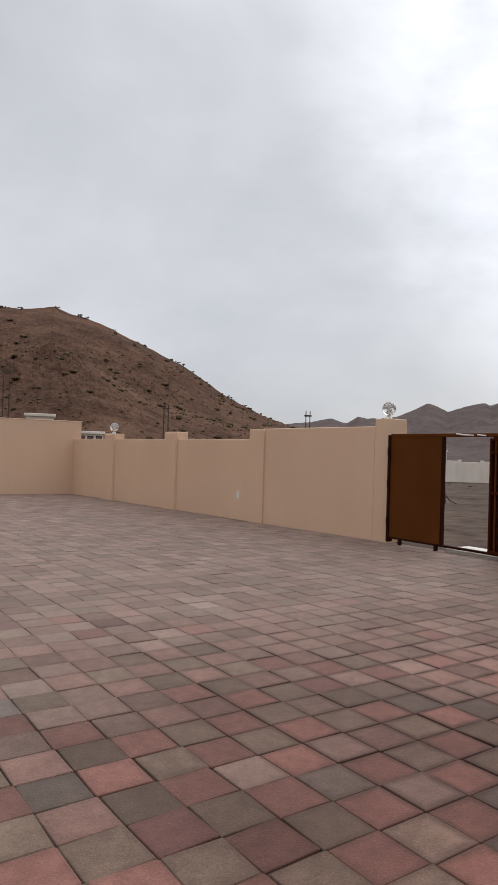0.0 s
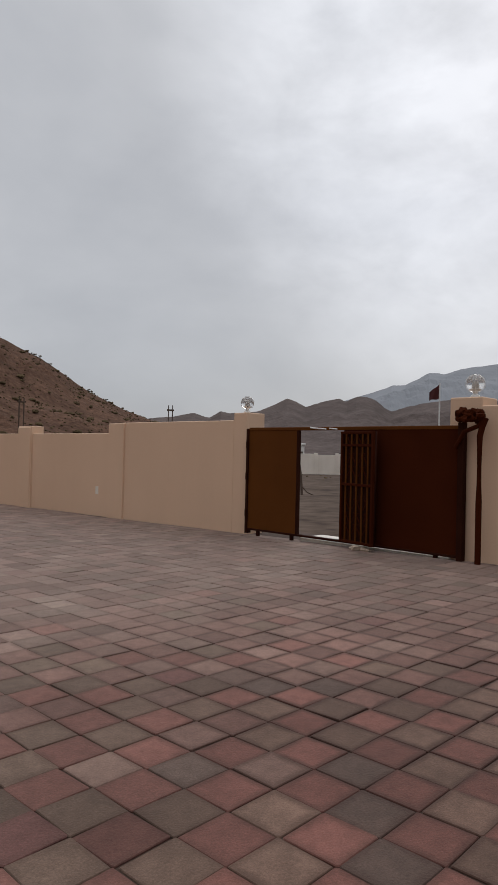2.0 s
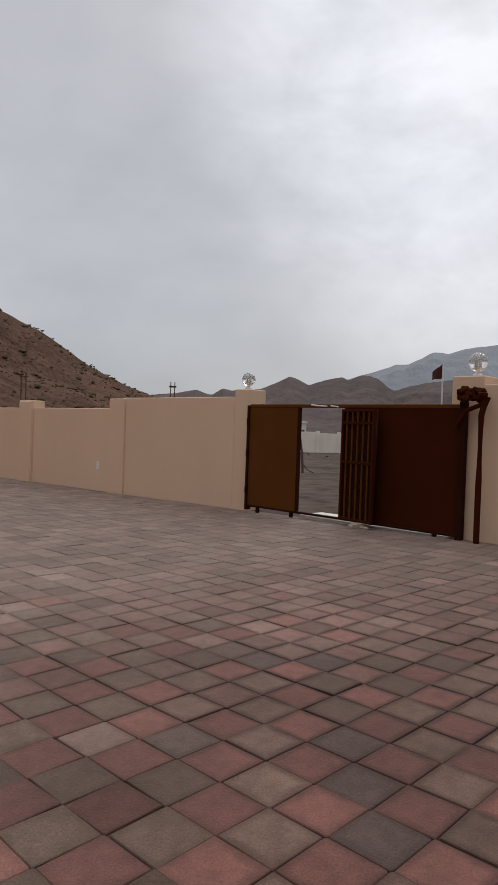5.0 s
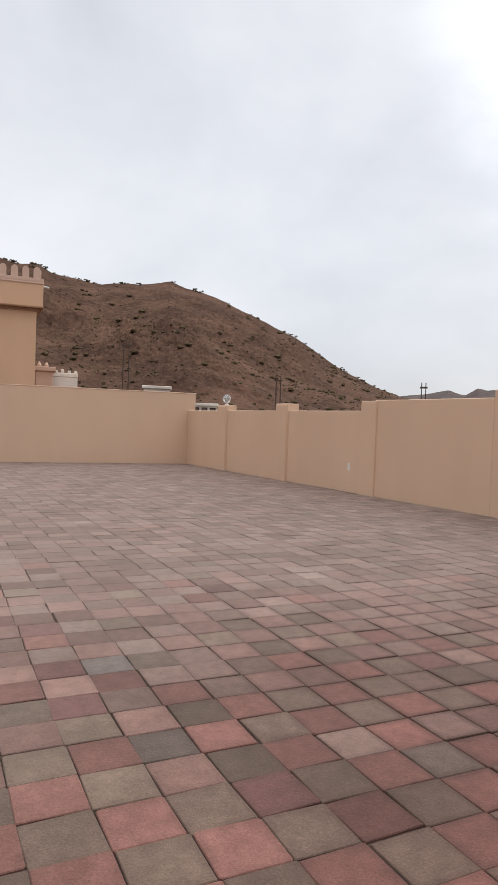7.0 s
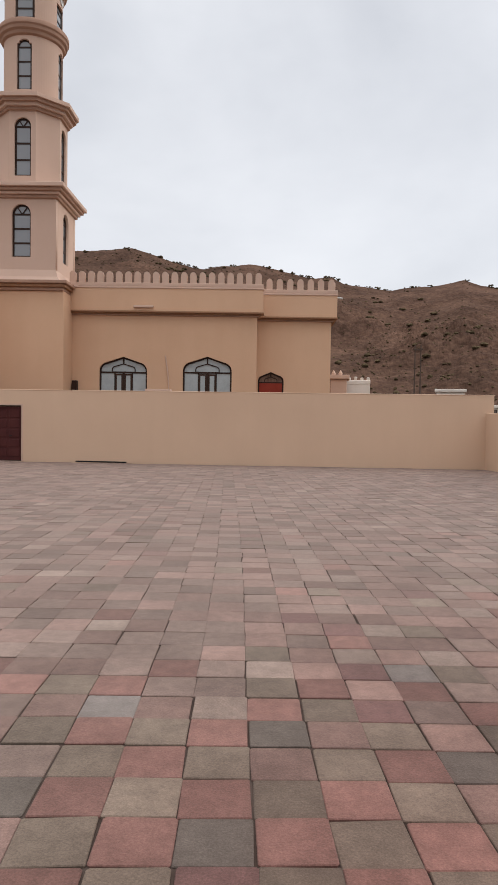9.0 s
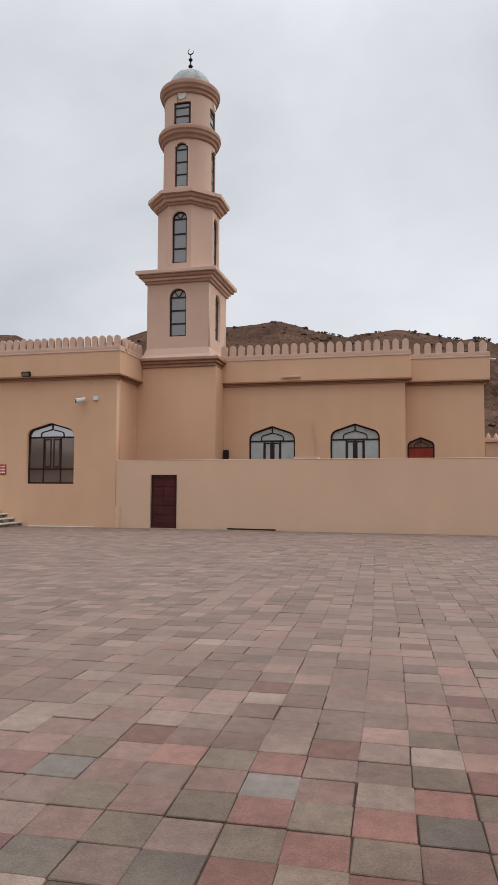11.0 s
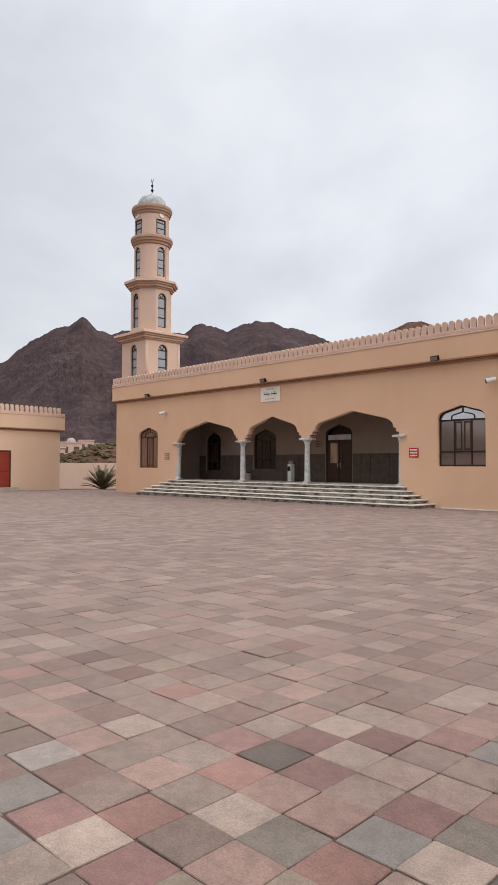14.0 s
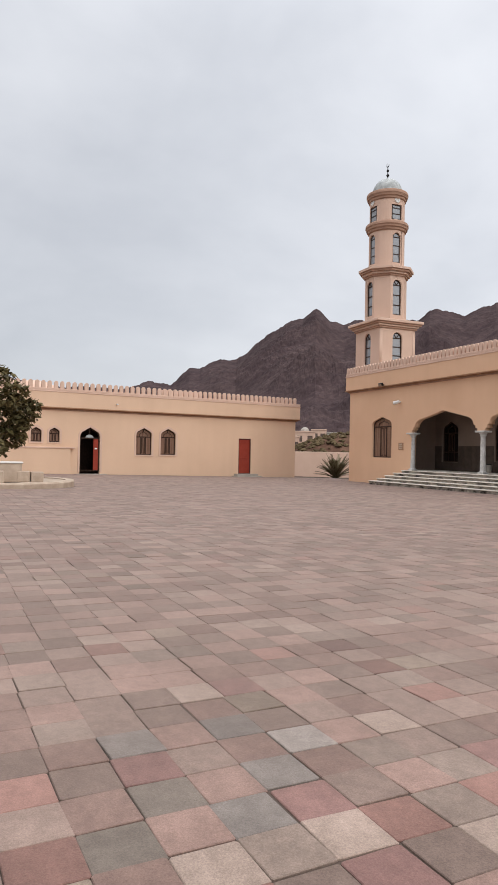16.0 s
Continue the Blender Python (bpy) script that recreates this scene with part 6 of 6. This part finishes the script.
box(bm, 0, 3.2, 0.25, 0.5, ACORN + 0.4, ABAND + 0.72, 0.01)
bmesh.ops.transform(bm, matrix=pose(ax(14.2), 0.8, 0), verts=bm.verts)
part("roof_upstand", bm, PLASTER_PALE, annexe)
# shallow dome and small turret that rise behind the merlons
for yd, r, h, back in ((5.5, 1.7, 0.9, 3.5), (2.4, 2.2, 1.35, 4.0)):
    bm = bmesh.new()
    lathe(bm, [(r, 0)] + [(r * math.cos(radians(a)), h * math.sin(radians(a))) for a in range(12, 90, 13)] + [(0.03, h)], 28)
    part("dome", bm, PLASTER_PALE, annexe, "shallow pale roof dome", pose(ax(yd), back, 5.35), True)

# ---- round planter with blocks and a tree ----
PX, PY = -30.4, 0.95
planter = thing("planter", pose(PX, PY, ground_z(PX, PY)), "round raised planting bed with a pale stone kerb", "planter")
bm = bmesh.new()
lathe(bm, [(3.7, -0.1), (3.72, 0.16), (3.68, 0.22), (3.35, 0.22), (3.33, 0.15)], 56)
part("kerb", bm, STONE_WHITE, planter, "pale stone kerb", None, True)
bm = bmesh.new()
lathe(bm, [(3.34, 0.0), (3.33, 0.17)], 40)
part("fill", bm, STONE_WHITE, planter, "pale sandy fill")
gp = ground_z(PX, PY) + 0.22


def block(x, y, sx, sy, sz, label, top=False):
    b = thing("stone_block", pose(x, y, gp - 0.005, 0, 0, rng.uniform(-6, 6) + 86), label, "block", "blocks on the planter")
    bm = bmesh.new()
    box(bm, -sx / 2, sx / 2, -sy / 2, sy / 2, 0, sz, 0.02)
    part("body", bm, STONE_WHITE, b)
    if top:
        bm = bmesh.new()
        box(bm, -sx / 2 - 0.04, sx / 2 + 0.04, -sy / 2 - 0.04, sy / 2 + 0.04, sz, sz + 0.06, 0.015)
        part("cover", bm, WHITE, b)


block(-28.2, 1.55, 1.5, 0.8, 0.72, "white rendered box with a flat cover on the planter", True)
block(-27.25, 1.3, 0.6, 0.5, 0.45, "pale weathered stone block on the planter")
block(-28.0, 2.36, 0.48, 0.46, 0.42, "pale weathered stone block on the planter")
block(-27.9, 2.86, 0.46, 0.44, 0.40, "pale weathered stone block on the planter")


def leaf_cloud(center, radii, count, size, rand, hollow=0.45):
    verts, faces = [], []
    for _ in range(count):
        while True:
            p = Vector((rand.uniform(-1, 1), rand.uniform(-1, 1), rand.uniform(-1, 1)))
            if hollow < p.length < 1 and noise.noise(p * 2.3 + Vector(center)) > -0.12:
                break
        c = Vector(center) + Vector((p.x * radii[0], p.y * radii[1], p.z * radii[2]))
        q = Euler((rand.uniform(-0.9, 0.9), rand.uniform(-0.9, 0.9), rand.uniform(0, 6.28))).to_matrix()
        s = size * rand.uniform(0.6, 1.3)
        base = len(verts)
        for a, b, h in ((-0.5, 0, 0), (0, -0.22, 0.06), (0.5, 0, -0.05), (0, 0.22, 0.06)):
            verts.append(c + q @ Vector((a * s, b * s, h * s)))
        faces.append((base, base + 1, base + 2))
        faces.append((base, base + 2, base + 3))
    return verts, faces


tree = thing("tree", pose(-30.9, 1.15, gp - 0.1), "small dense tree with dark green leaves on the planter", "tree")
bm = bmesh.new()
tube(bm, [(0, 0, 0), (0.06, 0.03, 0.8), (-0.03, 0.08, 1.6), (0.1, 0.0, 2.6)], [0.16, 0.13, 0.11, 0.07], 10)
part("trunk", bm, BARK, tree, "", None, True)
for k in range(9):
    a = k * 2.4
    bm = bmesh.new()
    z = 1.0 + 0.17 * k
    tip = Vector((math.cos(a) * rng.uniform(1.0, 1.6), math.sin(a) * rng.uniform(1.0, 1.6), z + rng.uniform(0.6, 1.4)))
    tube(bm, [(0.02, 0.04, z), tip * 0.55 + Vector((0, 0, z * 0.35)), tip], [0.06, 0.04, 0.015], 6)
    part("limb", bm, BARK, tree, "", None, True)
cv, cf = [], []
for k in range(20):
    a = k * 2.399
    rr = rng.uniform(0.5, 1.75)
    c = (math.cos(a) * rr, math.sin(a) * rr, rng.uniform(1.7, 4.9) - 0.25 * rr)
    v, f = leaf_cloud(c, (rng.uniform(0.55, 0.85), rng.uniform(0.55, 0.85), rng.uniform(0.4, 0.65)), 200, 0.34, rng, 0.3)
    o = len(cv)
    cv += v
    cf += [tuple(i + o for i in q) for q in f]
me = bpy.data.meshes.new("crown")
me.from_pydata([tuple(v) for v in cv], [], cf)
me.materials.append(LEAF)
crown = new("crown", me)
crown.parent = tree

# ---- palm between the buildings ----
x, y = bearing(59.35, 66)
palm = thing("palm", pose(x, y, land_z(x, y) - 0.05), "young stemless date palm with arching grey-green fronds", "palm")
for k in range(76):
    a, lean = k * 2.399, rng.uniform(0.25, 1.15)
    length = rng.uniform(1.9, 3.0)
    verts, faces = [], []
    pts = []
    for j in range(8):
        t = j / 7
        out = length * (math.sin(lean) * t + 0.10 * t * t)
        up = length * (math.cos(lean) * t - 0.32 * t * t * math.sin(lean)) + 0.25
        pts.append(Vector((math.cos(a) * out, math.sin(a) * out, up)))
    side = Vector((-math.sin(a), math.cos(a), 0))
    for j in range(1, 8):
        d = (pts[j] - pts[j - 1]).normalized()
        for q in range(3):
            p = pts[j - 1].lerp(pts[j], q / 3)
            for s in (-1, 1):
                ln = 0.42 * (1 - 0.6 * abs(j / 7 - 0.4)) * rng.uniform(0.8, 1.15)
                tip = p + side * s * ln * 0.62 + d * ln * 0.75 + Vector((0, 0, 0.06))
                o = len(verts)
                verts += [p - d * 0.055, p + d * 0.055, tip]
                faces.append((o, o + 1, o + 2))
    bm = bmesh.new()
    tube(bm, pts, [0.035 - 0.004 * j for j in range(8)], 5)
    fr = part("frond_stalk", bm, PALM, palm)
    me = bpy.data.meshes.new("leaflets")
    me.from_pydata(verts, [], faces)
    me.materials.append(PALM)
    lo = new("leaflets", me)
    lo.parent = fr
bm = bmesh.new()
lathe(bm, [(0.3, 0), (0.34, 0.25), (0.2, 0.5)], 12)
part("stump", bm, BARK, palm, "", None, True)

# ---- the paved yard: square pavers in a checkerboard of red and grey-green ----
yard = thing("pavement", pose(0, 0, 0, math.degrees(math.atan(-0.0154)), -math.degrees(math.atan(0.0041)), 0), "square red and grey-green concrete pavers laid in a checkerboard", "pavement", kind="structure")
bm = bmesh.new()
for q in ([(-51, -27), (9.6, -27), (9.6, 27), (-51, 30)],):
    bm.faces.new([bm.verts.new((x, y, -0.0085)) for x, y in q])
part("bed", bm, BED, yard, "sandy joints between the pavers")
COURSE = 0.2676


def laid(i, j):
    """Where the courses run: laid by eye, they bend a little across the yard."""
    a, b = 12 * math.tanh(i / 12), 12 * math.tanh(j / 12)
    return (0.0218 + 0.26757 * i - 0.01313 * j - 0.00056 * a * a + 0.00056 * a * b + 0.00054 * b * b,
            2.3752 + 0.00414 * i + 0.26738 * j - 0.00071 * a * a - 0.00109 * a * b + 0.00042 * b * b)


# single pavers of another batch, by course and row
ODD = {2: ((-1, -1), (0, 2), (3, 1), (-5, -1), (-4, 0), (7, -1), (11, 1), (8, -4), (10, -6), (-12, -6), (-8, -2), (-11, -7), (-10, 0)),
       3: ((-1, 3), (0, 5), (6, 0), (-9, 5), (-8, 8), (-9, 1), (-15, 1), (-10, -6), (-10, -4), (-11, -1), (-13, -1), (-15, -7), (6, 10), (-4, 8), (-11, 1)),
       6: ((-14, -4), (-13, -3), (-12, -4), (-11, -5), (-14, -6), (-7, -1), (-7, 3), (-3, 3), (3, 5)),
       7: ((-11, -4), (-9, -4), (-9, 0), (-7, 0), (-10, 1), (-9, 2), (-13, -6))}
ODD_KIND = {ij: kind for kind, cells in ODD.items() for ij in cells}


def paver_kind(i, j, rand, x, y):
    """Away from the viewer's spot most pavers take pale colours that imitate grazing sheen."""
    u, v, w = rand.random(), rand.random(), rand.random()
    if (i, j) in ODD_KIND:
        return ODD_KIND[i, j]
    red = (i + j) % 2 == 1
    if w < 0.97 * fade_by_distance(x, y):
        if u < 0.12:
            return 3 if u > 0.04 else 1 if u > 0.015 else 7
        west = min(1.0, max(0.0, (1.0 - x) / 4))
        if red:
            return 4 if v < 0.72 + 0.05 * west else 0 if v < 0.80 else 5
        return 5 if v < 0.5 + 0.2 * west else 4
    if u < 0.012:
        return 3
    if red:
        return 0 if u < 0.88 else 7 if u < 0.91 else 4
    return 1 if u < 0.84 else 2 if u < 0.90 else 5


def fade_by_distance(x, y):
    """How far pavers and joints fade outwards, imitating grazing sheen: nothing near the viewer."""
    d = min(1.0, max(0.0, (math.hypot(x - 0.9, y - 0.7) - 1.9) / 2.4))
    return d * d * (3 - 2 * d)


def paver_verts(x, y, rand, chipped=True, turn=0.0, wide=1.0, deep=1.0):
    """Top corners, shoulder corners and foot corners of one paver, slightly out of true."""
    g = COURSE / 2 - (0.0010 + abs(rand.gauss(0, 0.0012))) * (1 - 0.75 * fade_by_distance(x, y))
    b = g - 0.0035
    tilt_x, tilt_y, dz = rand.gauss(0, 0.006), rand.gauss(0, 0.006), rand.gauss(0, 0.0013)
    tw = turn + radians(rand.gauss(0, 0.8))
    c, s = math.cos(tw), math.sin(tw)
    jx, jy = rand.gauss(0, 0.0035), rand.gauss(0, 0.0035)
    q = 1 - rand.uniform(0.03, 0.08)
    ring = ((-q, -1), (q, -1), (1, -q), (1, q), (q, 1), (-q, 1), (-1, q), (-1, -q)) if chipped else ((-1, -1), (1, -1), (1, 1), (-1, 1))
    out, across = [], []
    for half, z in ((b, 0.0), (g, -0.0035), (g, -0.03)):
        for a, e in ((a * wide, e * deep) for a, e in ring):
            out.append((x + jx + half * (a * c - e * s), y + jy + half * (a * s + e * c), z + dz + half * (a * tilt_x + e * tilt_y)))
            across.append((0.5 + 0.5 * a / wide * half / g, 0.5 + 0.5 * e / deep * half / g))
    return out, across


def paver_faces(n):
    return [tuple(range(n))] + [(n + k, n + (k + 1) % n, (k + 1) % n, k) for k in range(n)] + [(2 * n + k, 2 * n + (k + 1) % n, n + (k + 1) % n, n + k) for k in range(n)]


def paver_mesh(name, verts, faces, across):
    me = bpy.data.meshes.new(name)
    me.from_pydata(verts, [], faces)
    order = np.empty(len(me.loops), dtype=np.int32)
    me.loops.foreach_get("vertex_index", order)
    me.uv_layers.new(name="across").data.foreach_set("uv", np.array(across, dtype=np.float32)[order].ravel())
    return me


PF8, PF4 = paver_faces(8), paver_faces(4)
prand = random.Random(11)
far_v, far_f, far_m, far_a = [], [], [], []
kinds = [PAVER_RED, PAVER_GREY, PAVER_DARK, PAVER_PALE, PAVER_SHEEN_PINK, PAVER_BEIGE, PAVER_BLUE, PAVER_PLUM]
near = []


def in_yard(x, y):
    if x > east(y) + (0.02 if not 4.3 < y < 8.7 else 0.1) or y < -24.5:
        return False
    if x > -12.3:
        return y < 25.69 - 0.0854 * x
    if x < -46.0 - 0.1532 * y + 0.1:
        return False
    if math.hypot(x - PX, y - PY) < 3.72:
        return False
    if x < X_L - 0.2:
        return y < 29
    if COLS[0] - 2.0 < x < COLS[-1] + 1.8:
        return y < FY - 1.75
    return y < FY - 0.1


for i in range(-195, 60):
    for j in range(-110, 115):
        x, y = laid(i + 0.5, j + 0.5)
        if not in_yard(x, y):
            continue
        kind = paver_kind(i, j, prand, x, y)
        p, q, r = laid(i, j), laid(i + 1, j), laid(i, j + 1)
        turn = (math.atan2(q[1] - p[1], q[0] - p[0]) + math.atan2(p[0] - r[0], r[1] - p[1])) / 2
        wide, deep = math.dist(p, q) / COURSE, math.dist(p, r) / COURSE
        if -4.1 < x < 3.5 and 0.9 < y < 3.6:
            near.append((x, y, turn, wide, deep, kind))
            continue
        o = len(far_v)
        chipped = math.hypot(x, y) < 11
        faces = PF8 if chipped else PF4
        v, a = paver_verts(x, y, prand, chipped, turn, wide, deep)
        far_v += v
        far_a += a
        far_f += [tuple(n + o for n in f) for f in faces]
        far_m += [kind] * len(faces)
me = paver_mesh("paving", far_v, far_f, far_a)
for kset in kinds:
    me.materials.append(kset[1])
me.polygons.foreach_set("material_index", far_m)
ob = new("paving", me)
ob.parent = yard
tagged(ob, "worn red and grey-green pavers across the yard", kind="stuff")
masters = []
for kset in kinds:
    row = []
    for n in range(6):
        v, a = paver_verts(0, 0, prand)
        me = paver_mesh("paver", v, PF8, a)
        me.materials.append(kset[0])
        row.append(me)
    masters.append(row)
for x, y, turn, wide, deep, kind in near:
    ob = new("paver", masters[kind][prand.randrange(6)])
    ob.parent = yard
    ob.matrix_basis = pose(x, y, prand.gauss(0, 0.001), 0, 0, math.degrees(turn) + 180 * prand.randrange(2)) @ Matrix.Diagonal((wide, deep, 1, 1))
